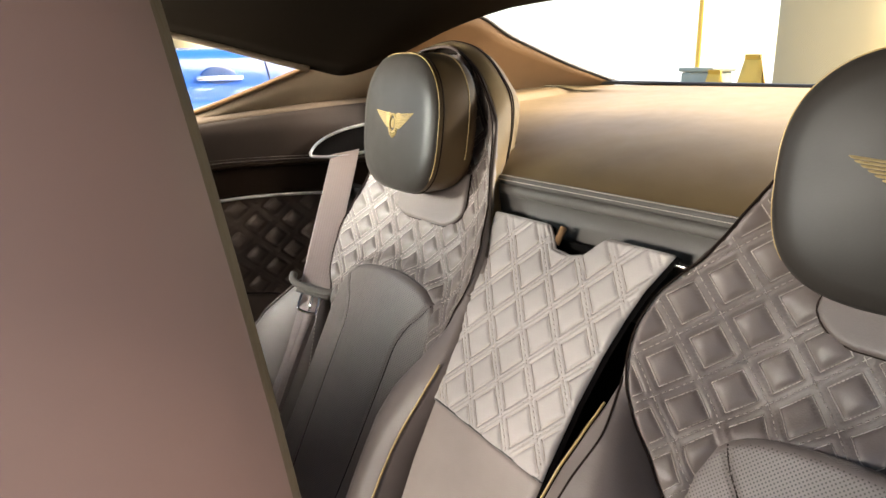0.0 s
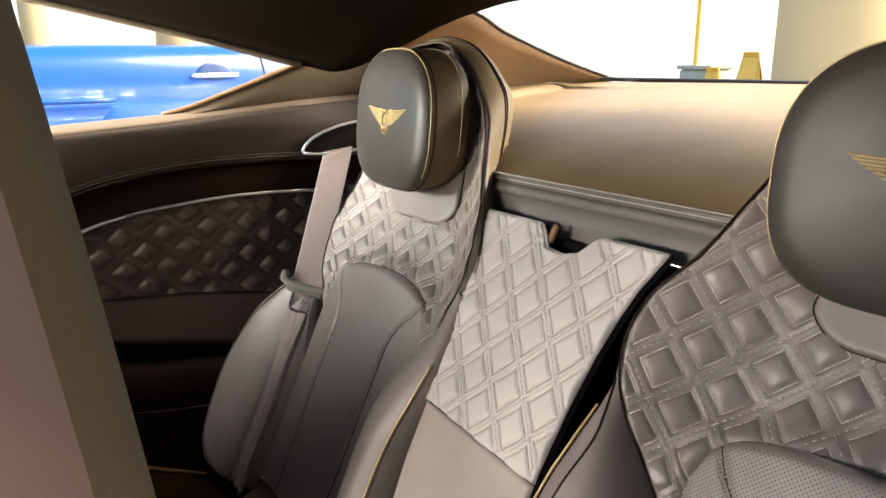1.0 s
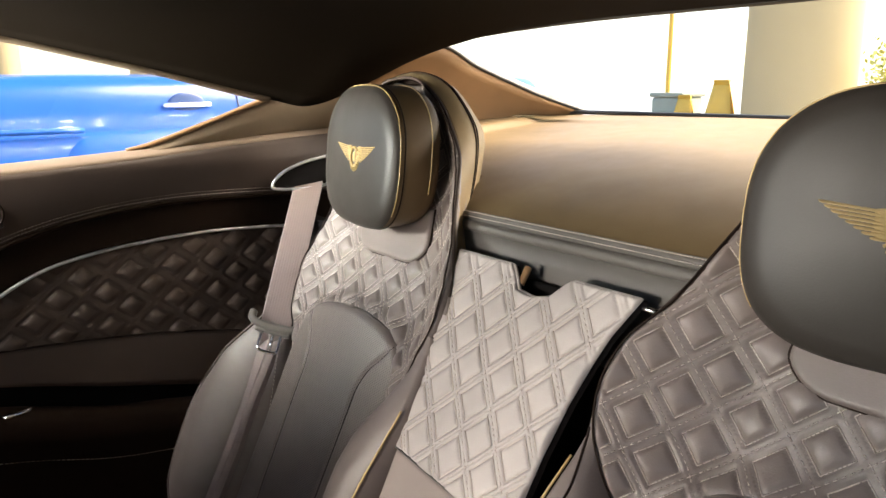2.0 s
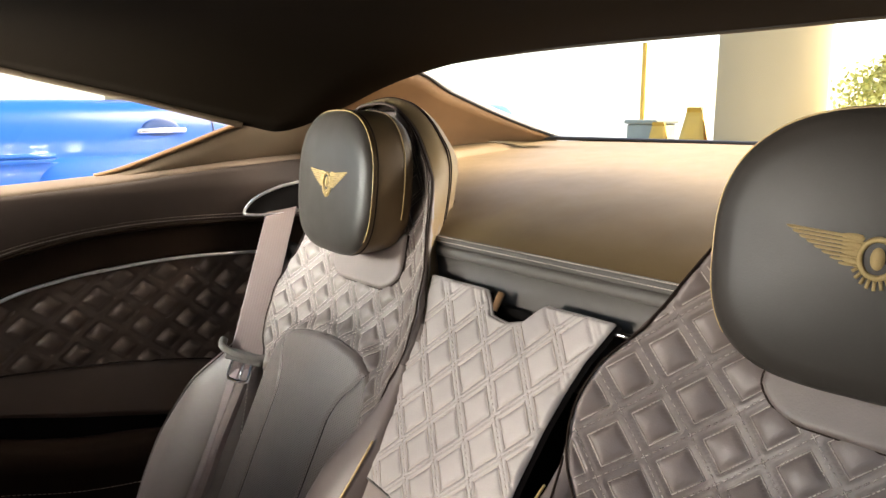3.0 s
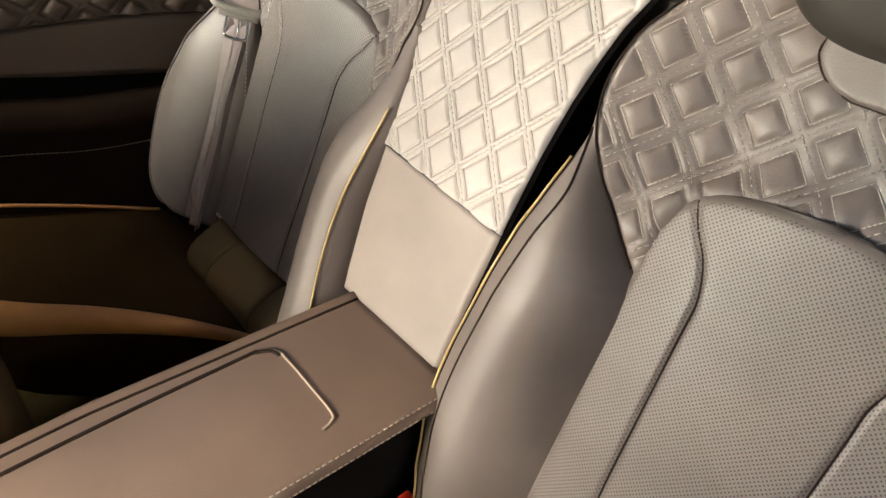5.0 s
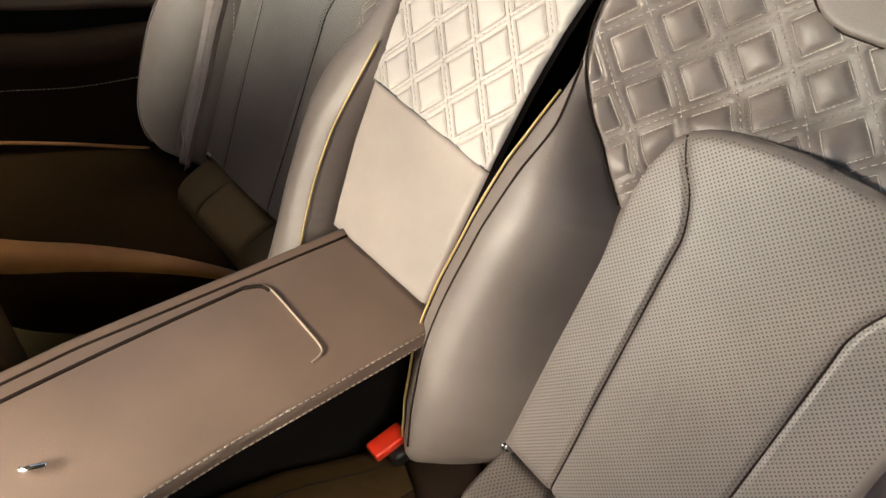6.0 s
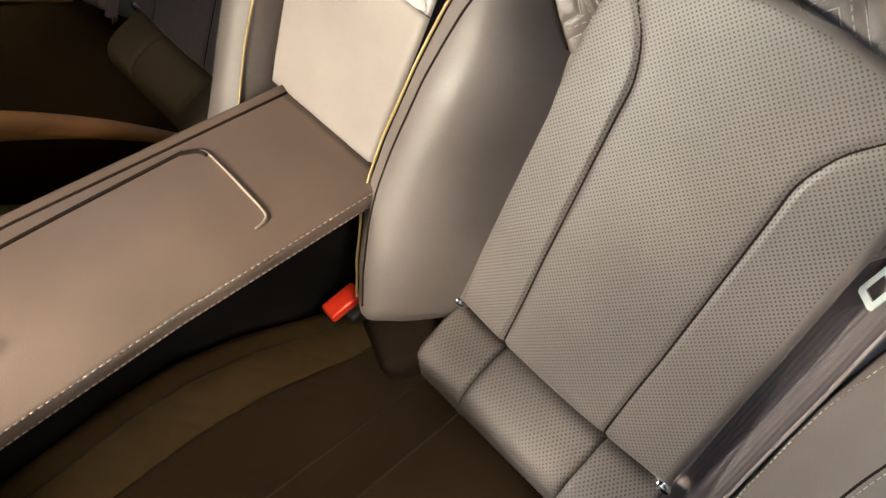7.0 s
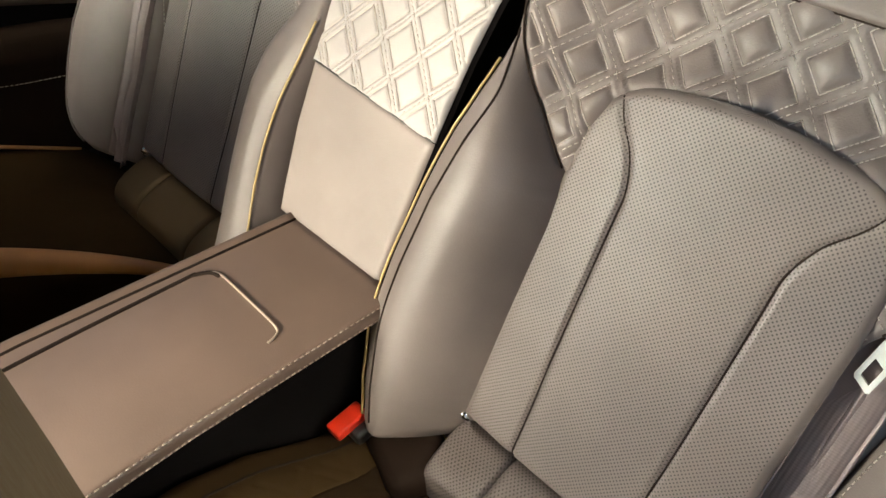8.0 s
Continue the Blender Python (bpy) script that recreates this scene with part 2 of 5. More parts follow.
class Field:
    """A padded piece of upholstery: rows (v, u from, u to) give its outline, shape(u, v, d) its height, d being the way to the rim; put(u, v, w) lays it into the car."""

    def __init__(self, rows, put, shape, nu=40, nv=40):
        r = np.array(rows, float)
        dense = spline(r, 160)
        dense = dense[np.argsort(dense[:, 0])]
        self.v = np.linspace(dense[0, 0], dense[-1, 0], 240)
        self.a, self.b = (smoothed(np.interp(self.v, dense[:, 0], dense[:, k])) for k in (1, 2))
        self.put, self.shape, self.nu, self.nv = put, shape, nu, nv
        edge = np.concatenate([np.stack([self.a, self.v], 1), np.stack([self.b, self.v], 1)[::-1], [[self.a[0], self.v[0]]]])
        run = np.concatenate([[0], np.cumsum(np.linalg.norm(np.diff(edge, axis=0), axis=1))])
        even = np.linspace(0, run[-1], int(run[-1] / 0.0009))
        self.rim = np.stack([np.interp(even, run, edge[:, q]) for q in (0, 1)], 1)

    def limits(self, v):
        return np.interp(v, self.v, self.a), np.interp(v, self.v, self.b)

    def inside(self, u, v, margin=0.0):
        a, b = self.limits(v)
        return self.v[0] + margin < v < self.v[-1] - margin and a + margin < u < b - margin

    def way(self, u, v):
        q = np.stack([u.ravel(), v.ravel()], 1)
        out = np.empty(len(q))
        near = self.rim.astype(np.float32)
        for k in range(0, len(q), 2000):
            du = q[k:k + 2000, 0, None].astype(np.float32) - near[None, :, 0]
            dv = q[k:k + 2000, 1, None].astype(np.float32) - near[None, :, 1]
            out[k:k + 2000] = np.sqrt((du * du + dv * dv).min(1))
        return out.reshape(u.shape)

    def at(self, u, v, lift=0.0):
        u, v = np.asarray(u, float), np.asarray(v, float)
        return self.put(u, v, self.shape(u, v, self.way(u, v)) + lift)

    def mesh(self, name, back=None):
        g = np.linspace(0, 1, self.nv)
        v = self.v[0] + (self.v[-1] - self.v[0]) * (0.75 * g + 0.25 * (0.5 - 0.5 * np.cos(math.pi * g)))
        s = np.linspace(0, 1, self.nu)
        s = 0.75 * s + 0.25 * (0.5 - 0.5 * np.cos(math.pi * s))
        a, b = self.limits(v)
        U = a[:, None] + (b - a)[:, None] * s[None]
        Vv = np.repeat(v[:, None], self.nu, 1)
        d = self.way(U, Vv)
        self.rim_cells = (0.25 * (d[1:, 1:] + d[:-1, 1:] + d[1:, :-1] + d[:-1, :-1]) < 0.0065).ravel()
        P = self.put(U, Vv, self.shape(U, Vv, d))
        return grid_mesh(name, P, np.stack([U, Vv], -1), back, False, False)

    def border(self, inset=0.0, part_of=(0.0, 1.0), side="a", lift=0.0, count=60):
        v = np.linspace(self.v[0] + (self.v[-1] - self.v[0]) * part_of[0], self.v[0] + (self.v[-1] - self.v[0]) * part_of[1], count)
        a, b = self.limits(v)
        inset = np.minimum(inset, (b - a) * 0.48)
        u = a + inset if side == "a" else b - inset
        return self.at(smoothed(u, 4), v, lift)


def rounded(d, r):
    """How far a pad's rim falls away at the way d from its edge."""
    k = np.clip(1 - d / r, 0, 1)
    return -r * (1 - np.sqrt(np.clip(1 - k * k, 0, 1)))


PADS = 0.338


def quilt_height(u, v, lattice, deep=1.0, pads=PADS, bend=None):
    """Diamond quilting: a puffed square in each cell, sewn down along its edge, and a flat double band between."""
    pu, pv, p0, q0 = lattice
    u = u if bend is None else np.interp(u, *bend)
    p, q = u / pu + v / pv - p0, u / pu - v / pv - q0
    dp, dq = np.abs(p - np.floor(p) - 0.5), np.abs(q - np.floor(q) - 0.5)
    m = np.maximum(dp, dq)
    puff = np.where(m < pads, 0.0044 * np.clip(1 - (dp / pads) ** 2, 0, 1) ** 0.6 * np.clip(1 - (dq / pads) ** 2, 0, 1) ** 0.6, 0.0)
    sewn = -0.0020 * np.exp(-((m - pads) / 0.040) ** 2)
    band = np.where(m > pads, 0.0014 * np.sin(np.clip((m - pads) / (0.5 - pads), 0, 1) * math.pi), 0.0)
    return deep * (puff + sewn + band)


def quilt_threads(name, field, lattice, parent, keep=None, step=0.0062, dashed=True, pads=PADS, bend=None):
    """The threads of the quilting: one round each pad and one dashed line down each band."""
    pu, pv, p0, q0 = lattice
    edge = math.hypot(pu, pv) / 2
    ok = lambda u, v: field.inside(u, v, 0.003) and (keep is None or keep(u, v))
    flat = lambda u: u if bend is None else float(np.interp(u, bend[1], bend[0]))
    to_uv = lambda p, q: (flat((p + q) * pu / 2), (p - q) * pv / 2)
    ends = [u if bend is None else float(np.interp(u, *bend)) for u in (field.a.min(), field.b.max())]
    corners = [(u / pu + v / pv - p0, u / pu - v / pv - q0) for u in ends for v in (field.v[0], field.v[-1])]
    lo_p, hi_p = math.floor(min(c[0] for c in corners)), math.ceil(max(c[0] for c in corners))
    lo_q, hi_q = math.floor(min(c[1] for c in corners)), math.ceil(max(c[1] for c in corners))
    outlines, marks = [], []

    def line(pa, qa, pb, qb, count):
        run = []
        for f in np.linspace(0, 1, count):
            u, v = to_uv(pa + (pb - pa) * f + p0, qa + (qb - qa) * f + q0)
            if ok(u, v):
                run.append((u, v))
            elif run:
                break
        return np.array(run)

    for i in range(lo_p, hi_p):
        for j in range(lo_q, hi_q):
            c = [(i + 0.5 + a * pads, j + 0.5 + b * pads) for a, b in ((-1, -1), (1, -1), (1, 1), (-1, 1))]
            u, v = to_uv(i + 0.5 + p0, j + 0.5 + q0)
            if not (field.v[0] - 0.05 < v < field.v[-1] + 0.05):
                continue
            for k in range(4):
                run = line(*c[k], *c[(k + 1) % 4], 7)
                if len(run) >= 3:
                    outlines.append(run)
            for pa, qa, pb, qb in () if not dashed else ((i, j, i + 1, j), (i, j, i, j + 1)):
                for f in np.arange(0.03, 0.97, step / edge):
                    g = f + 0.0036 / edge
                    run = line(pa + (pb - pa) * f, qa + (qb - qa) * f, pa + (pb - pa) * g, qa + (qb - qa) * g, 3)
                    if len(run) == 3:
                        marks.append(run)
    pieces = [tube_data(field.at(run[:, 0], run[:, 1], 0.0016), 0.00055, 4) for run in outlines]
    if marks:
        m = np.array(marks)
        pieces += [tube_data(p, 0.00052, 4) for p in field.at(m[:, :, 0], m[:, :, 1], 0.0009)]
    if pieces:
        part(name, joined(name, pieces), M_SEWN, parent, "taupe stitching thread", kind="stuff")


# ---- the car's shell ----
def ruled(name, low, high, rows, bow=(0, 0, 0), back=None):
    """A sheet between two curves, bowed outward in the middle."""
    f = np.linspace(0, 1, rows)[:, None, None]
    P = np.asarray(low)[None] * (1 - f) + np.asarray(high)[None] * f + np.sin(f * math.pi) * np.asarray(bow)
    L = np.concatenate([[0], np.cumsum(np.linalg.norm(np.diff(np.asarray(low), axis=0), axis=1))])
    H = np.linalg.norm(np.asarray(high) - np.asarray(low), axis=1).mean()
    UV = np.stack([np.repeat(L[None], rows, 0), np.repeat(np.linspace(0, H, rows)[:, None], len(L), 1)], -1)
    return grid_mesh(name, P, UV, back, False, False)


def structure(name, me, material, label, category):
    return part(name, me, material, None, label, category=category, kind="structure")


def box(name, lo, hi, material, label, category, r=0.004):
    lo, hi = np.array(lo), np.array(hi)
    return structure(name, placed(rounded_box(name, tuple(hi - lo), r, 2), Matrix.Translation((lo + hi) / 2)), material, label, category)


# headliner: ribs from the left window's upper edge over the roof to the right one
def lining():
    stations = [(-0.75, 0.585, 1.235, 1.265), (-0.3, 0.60, 1.250, 1.29), (0.2, 0.605, 1.245, 1.295), (0.40, 0.605, 1.214, 1.285), (0.53, 0.605, 1.186, 1.278), (0.63, 0.605, 1.163, 1.272), (0.79, 0.61, 1.124, 1.262), (0.86, 0.60, 1.115, 1.258), (0.95, 0.555, 1.155, 1.248), (1.03, 0.50, 1.210, 1.240)]
    P = []
    for y, half, edge, top in spline(stations, 60):
        far = 0.14 * min(max((y - 0.7) / 0.33, 0), 1)
        P.append([(g * half, y + far * (1 - g * g), edge + (top - edge) * (1 - abs(g) ** 3.0)) for g in np.linspace(-1, 1, 41)])
    return np.array(P)


LINE = lining()
structure("ceiling", grid_mesh("ceiling", LINE, LINE[:, :, :2], (0, 0, 0.01), False, False), M_LINING, "dark brown ribbed headliner cloth under the roof", "headliner")

structure("roof", grid_mesh("roof", LINE * np.array([1.02, 1.0, 1.0]) + np.array([0, 0, 0.03]), None, (0, 0, -0.015), False, False), M_BLACK, "dark outer roof skin over the headliner", "roof")

# pale soft edge of the headliner above the side windows
for col in (0, 40):
    tube("trim", LINE[(LINE[:, col, 1] > -0.4) & (LINE[:, col, 1] < 0.80), col] + np.array([0, 0, 0.002]), 0.007, M_EDGING, None, 8, label="brown edging along the headliner above the side window", category="edging", kind="structure")

# the pillars beside the rear window
for s in (-1, 1):
    foot = spline([(s * 0.61, 0.93, 1.055), (s * 0.61, 1.05, 1.040), (s * 0.60, 1.22, 1.040), (s * 0.54, 1.42, 1.060)], 30)
    top = spline([(s * 0.565, 0.945, 1.150), (s * 0.502, 1.03, 1.206), (s * 0.50, 1.128, 1.170), (s * 0.50, 1.266, 1.124), (s * 0.495, 1.402, 1.086)], 30)
    structure("pillar_trim", ruled("pillar_trim", foot, top, 10, (s * 0.012, 0, 0), (s * 0.03, 0.01, 0.02)), M_PILLAR, "tan leather trim on the rear pillar beside the window", "pillar trim")
    tube("window_seal", top[8:] + np.array([0, 0.004, 0.004]), 0.004, M_BLACK, None, 6, label="black rubber seal along the rear window", category="window seal", kind="structure")

# parcel shelf: from the stitched roll behind the seats up to the foot of the rear window
def shelf_front(x):
    """The front edge of the shelf, set back behind each seat."""
    return np.interp(np.abs(x), [0.0, 0.192, 0.232, 0.7], [0.0, 0.0, 0.078, 0.078])


CREASE_Y, CREASE_X = (1.0, 1.2, 1.29, 1.36), (0.476, 0.478, 0.503, 0.535)


def shelf():
    prof = spline([(0.832, 0.990), (0.842, 1.001), (0.88, 1.019), (0.95, 1.040), (1.05, 1.058), (1.15, 1.069), (1.25, 1.078), (1.36, 1.086), (1.43, 1.088), (1.47, 1.075)], 40)
    P, UV = [], []
    for k, (y, z) in enumerate(prof):
        half = 0.62 if y < 1.1 else 0.62 - (y - 1.1) * 0.30
        row = []
        for g in np.linspace(-1, 1, 181):
            x = g * half
            yy = y + shelf_front(x) * min(1, max(0, (1.25 - y) / 0.4)) - 0.05 * (x / 0.6) ** 2 * (y > 1.3)
            # a crease, past which the far corner stands a little higher
            lift = min(1, max(0, (abs(x) - float(np.interp(yy, CREASE_Y, CREASE_X))) / 0.022))
            if y < 1.3:
                z = float(np.interp(yy, prof[:, 0], prof[:, 1]))
            row.append((x, yy, z + 0.013 * math.sin(lift * math.pi / 2) * float(np.interp(yy, [0.95, 1.10, 1.25, 1.36], [0, 1, 0.8, 0])) - 0.006 * (x / 0.6) ** 2))
        P.append(row)
    P = np.array(P)
    return grid_mesh("parcel_shelf", P, P[:, :, :2].copy(), (0, 0.01, -0.05))


structure("parcel_shelf", shelf(), M_SHELF, "brown leather parcel shelf below the rear window, tinted golden for its light", "parcel shelf")
wall_low = [(x, 0.822 + shelf_front(x), 0.872) for x in np.linspace(-0.62, 0.62, 90)]
wall_top = [(x, 0.826 + shelf_front(x), 0.978) for x in np.linspace(-0.62, 0.62, 90)]
bulk = structure("wall_rear", ruled("wall_rear", wall_low, wall_top, 6, (0, -0.002, 0), (0, 0.03, 0)), M_BULK, "grey-taupe leather panel behind the rear seats", "rear bulkhead")
tube("edge_roll", [(x, 0.830 + shelf_front(x), 0.982) for x in np.linspace(-0.62, 0.62, 90)], 0.007, M_BULK, bulk, 10)
tube("edge_roll", [(x, 0.834 + shelf_front(x), 0.993) for x in np.linspace(-0.62, 0.62, 90)], 0.006, M_BULK, bulk, 10)
for dy, dz in ((0.8276, 0.9937), (0.8296, 0.9989)):
    part("stitching", joined("stitching", dashes([(-0.174, dy, dz), (0.174, dy, dz)], 0.0024, 0.0011, 0.0005)), M_SEWN, bulk, "pale double stitching", kind="stuff")
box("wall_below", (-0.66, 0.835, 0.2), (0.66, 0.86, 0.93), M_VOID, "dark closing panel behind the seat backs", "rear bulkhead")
tube("latch_bar", [(0.085, 0.803, 0.951), (0.14, 0.806, 0.950)], 0.0028, M_CHROME, None, 8, label="bright metal latch bar beside the hatch panel", category="latch")

# rear window glass
M_GLASS, gN, gL, gB = shader("window_glass", (0.95, 0.97, 0.96), 0.0)
clear, gloss, both = gN.new("ShaderNodeBsdfTransparent"), gN.new("ShaderNodeBsdfGlossy"), gN.new("ShaderNodeMixShader")
clear.inputs[0].default_value = (0.93, 0.95, 0.94, 1)
gloss.inputs["Roughness"].default_value = 0.02
both.inputs[0].default_value = 0.05
gL.new(clear.outputs[0], both.inputs[1]), gL.new(gloss.outputs[0], both.inputs[2])
gL.new(both.outputs[0], gN["Material Output"].inputs["Surface"])


def pane(name, pts_low, pts_high, label):
    me = ruled(name, pts_low, pts_high, 6)
    ob = structure(name, me, M_GLASS, label, "window")
    ob.visible_shadow = False
    return ob


n = 16
back_low = [(x, 1.415 - 0.03 * (x / 0.5) ** 2, 1.088) for x in np.linspace(-0.51, 0.51, n)]
back_top = [(x, 1.17 - 0.14 * (x / 0.5) ** 2, 1.246 - 0.030 * abs(x / 0.5) ** 3) for x in np.linspace(-0.51, 0.51, n)]
window_rear = pane("window_1", back_low, back_top, "clear rear window of the coupe")
tube("window_seal", np.array(back_low) + np.array([0, -0.006, 0.002]), 0.004, M_BLACK, window_rear, 6)
tube("window_seal", np.array(back_top) + np.array([0, -0.004, -0.004]), 0.005, M_BLACK, window_rear, 6)

# body shell round the cabin
box("floor", (-0.80, -1.3, 0.15), (0.80, 0.86, 0.20), M_CARPET, "khaki carpet on the cabin floor", "carpet")
box("wall_front", (-0.72, -1.35, 0.2), (0.72, -1.0, 0.92), M_BROWN, "dark brown dashboard closing the cabin", "dashboard", 0.03)
box("wall_boot", (-0.75, 1.48, 0.2), (0.75, 1.52, 1.05), M_BLACK, "dark closing panel of the boot", "boot wall")
for s in (-1, 1):
    box("wall_side", (min(s * 0.70, s * 0.76), -1.0, 0.15), (max(s * 0.70, s * 0.76), 1.5, 0.99), M_BLACK, "dark inner skin of the car body", "body side")
box("wall_quarter", (0.70, 0.50, 1.025), (0.76, 1.5, 1.27), M_BLACK, "dark inner skin beside the rear quarter", "body side")


# ---- side trim ----
SILL = [(-0.2, 1.012), (0.2, 1.022), (0.383, 1.031), (0.528, 1.038), (0.61, 1.043), (0.738, 1.054), (0.904, 1.064), (1.0, 1.066)]
STITCH = [(-0.2, 0.60), (0.1, 0.76), (0.24, 0.845), (0.367, 0.920), (0.441, 0.947), (0.519, 0.963), (0.603, 0.971), (0.693, 0.972), (0.833, 0.966), (1.0, 0.955)]
STRIP = [(-0.2, 0.50), (0.1, 0.66), (0.24, 0.755), (0.30, 0.800), (0.357, 0.842), (0.435, 0.885), (0.515, 0.904), (0.60, 0.912), (0.69, 0.915), (0.79, 0.910), (0.84, 0.905), (1.0, 0.885)]
QUILT_LOW = [(-0.2, 0.62), (0.1, 0.66), (0.24, 0.745), (0.30, 0.775), (0.36, 0.776), (0.44, 0.772), (0.534, 0.763), (0.614, 0.753), (0.72, 0.733), (0.85, 0.705), (1.0, 0.67)]
LEDGE_TOP = [(-0.2, 0.80), (0.3, 0.735), (0.525, 0.682), (0.652, 0.651), (0.85, 0.60), (1.0, 0.56)]
LEDGE_LOW = [(-0.2, 0.765), (0.3, 0.695), (0.503, 0.644), (0.639, 0.621), (0.85, 0.57), (1.0, 0.53)]
LOW = [(-0.2, 0.45), (0.3, 0.45), (1.0, 0.40)]


def curve(table, y):
    t = np.array(table)
    d = spline(t, 300)
    return np.interp(y, d[:, 0], d[:, 1])


def side_x(z, w=0.0):
    """How far out the side trim lies at the height z."""
    return np.interp(z, [0.2, 0.6, 0.76, 0.90, 0.97, 1.03, 1.07], [0.66, 0.68, 0.682, 0.672, 0.662, 0.652, 0.660]) - w


def trim_strip(low, high, y0, y1, s, w=0.0, rows=10, cols=60, bow=0.0):
    y = np.linspace(y0, y1, cols)
    lo, hi = (curve(t, y) if isinstance(t, list) else t for t in (low, high))
    f = np.linspace(0, 1, rows)[:, None]
    z = lo[None] * (1 - f) + hi[None] * f
    P = np.stack([s * side_x(z, w + bow * np.sin(f * math.pi)), np.repeat(y[None], rows, 0), z], -1)
    return grid_mesh("trim", P, np.stack([P[:, :, 1], z], -1), (s * 0.02, 0, 0), False, False)


def on_trim(table, y, s, w, dz=0.0):
    z = curve(table, y) + dz
    return np.stack([s * side_x(z, w), y, z], 1)


def side_trim(s):
    y0 = -0.2 if s < 0 else 0.62
    label = "dark brown leather side trim with quilting and a chrome line"
    t = thing("side_trim", label, "side trim", kind="structure")
    yy = np.linspace(y0, 0.98, 90)
    part("upper_panel", trim_strip(STITCH, SILL, y0, 0.98, s, 0.008, 12, 70, 0.004), M_UPPER, t)
    # the sill rolls outward to the glass
    sill = on_trim(SILL, yy, s, 0.008)
    out = sill + np.array([s * 0.035, 0, 0.012])
    part("window_sill", ruled("window_sill", sill, out, 6, (0, 0, 0.006), (s * 0.02, 0, -0.02)), M_SILL, t, "pale tan leather sill below the window")
    part("middle_panel", trim_strip(STRIP, STITCH, y0, 0.98, s, 0.0), M_BROWN, t)
    tube("edge_roll", on_trim(STITCH, yy, s, 0.007, -0.001), 0.004, M_BROWN, t)
    for dz in (0.006, 0.011):
        part("stitching", joined("stitching", dashes(on_trim(STITCH, yy, s, 0.0095, dz), 0.0034, 0.0013, 0.00045)), M_SEWN, t, "pale double stitching", kind="stuff")
    tube("chrome_strip", on_trim(STRIP, yy, s, 0.005), 0.0027, M_BRIGHT, t, 8, label="thin polished chrome strip")
    # quilting below the strip
    ys = max(0.26, y0)
    y = np.linspace(ys, 0.98, 220)
    lo, hi = curve(QUILT_LOW, y), curve(STRIP, y)
    f = np.linspace(0, 1, 70)[:, None]
    z = lo[None] * (1 - f) + hi[None] * f
    Y = np.repeat(y[None], 70, 0)
    h = quilt_height(Y, z, (0.0687, 0.0567, 0.98, 0.42), 1.1)
    P = np.stack([s * side_x(z, h), Y, z], -1)
    part("quilted_panel", grid_mesh("quilted_panel", P, np.stack([Y, z], -1), (s * 0.02, 0, 0)), M_TRIM, t, "dark brown diamond-quilted leather")
    part("lower_panel", trim_strip(LEDGE_TOP, QUILT_LOW, ys, 0.98, s, 0.002), M_TRIM, t)
    tube("seam", on_trim(QUILT_LOW, y[::4], s, 0.003), 0.0015, M_SEAM, t)
    # recess, its shade put in as black, with the armrest ledge under it
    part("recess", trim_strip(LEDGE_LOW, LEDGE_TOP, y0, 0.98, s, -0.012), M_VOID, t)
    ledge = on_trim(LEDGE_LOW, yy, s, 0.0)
    # ledge and pocket carry the door's low shade in their colour
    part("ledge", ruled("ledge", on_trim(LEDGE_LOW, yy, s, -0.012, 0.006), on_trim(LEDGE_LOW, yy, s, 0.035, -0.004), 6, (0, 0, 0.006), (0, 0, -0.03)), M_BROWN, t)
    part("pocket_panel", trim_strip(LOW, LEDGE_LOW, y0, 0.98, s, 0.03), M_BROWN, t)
    part("stitching", joined("stitching", dashes(on_trim(LEDGE_LOW, yy, s, 0.0315, -0.066), 0.0042, 0.0026, 0.0006)), M_THREAD, t, "pale stitching", kind="stuff")
    # sloping trim below the rear end of the quarter window
    low = on_trim(SILL, np.linspace(0.575, 0.97, 40), s, -0.004, 0.006)
    top = spline([(s * 0.672, 0.575, 1.050), (s * 0.668, 0.617, 1.060), (s * 0.655, 0.70, 1.089), (s * 0.642, 0.803, 1.126), (s * 0.625, 0.86, 1.135), (s * 0.60, 0.97, 1.140)], 40)
    part("quarter_trim", ruled("quarter_trim", low, top, 8, (-s * 0.006, 0, 0), (s * 0.03, 0, 0)), M_EDGING, t, "tan leather below the quarter window")
    tube("window_seal", top[:26] + np.array([-s * 0.002, 0, 0.003]), 0.004, M_PILLAR, t)
    return t


for s in (-1, 1):
    side_trim(s)
# speaker grille on the upper trim
ring = [(-side_x(0.98, 0.013), 0.379 + 0.023 * math.cos(a), 0.981 + 0.023 * math.sin(a)) for a in np.linspace(0, 2 * math.pi, 32, endpoint=False)]
speaker = thing("speaker", "small round dark speaker on the leather side trim", "speaker")
tube("rim", ring, 0.0018, M_BROWN, speaker, 6, True)
part("grille", placed(rounded_box("grille", (0.004, 0.043, 0.043), 0.019, 4), Matrix.Translation((-side_x(0.98, 0.009), 0.379, 0.981))), M_BLACK, speaker)
handle = thing("door_handle", "small chrome pull on the dark side trim", "handle")
tube("pull", spline([(-0.645, 0.365, 0.69), (-0.636, 0.37, 0.692), (-0.636, 0.395, 0.695), (-0.645, 0.40, 0.695)], 12), 0.003, M_CHROME, handle)

# quarter window glass
yq = np.linspace(-0.3, 0.80, 30)
pane("window_2", [(-0.69, y, max(curve(SILL, y) + 0.01, np.interp(y, [0.575, 0.617, 0.803], [1.05, 1.06, 1.122]))) for y in yq], [(-0.612, y, np.interp(y, [-0.3, 0.2, 0.40, 0.53, 0.63, 0.80], [1.255, 1.25, 1.216, 1.188, 1.165, 1.126])) for y in yq], "clear side window of the coupe")


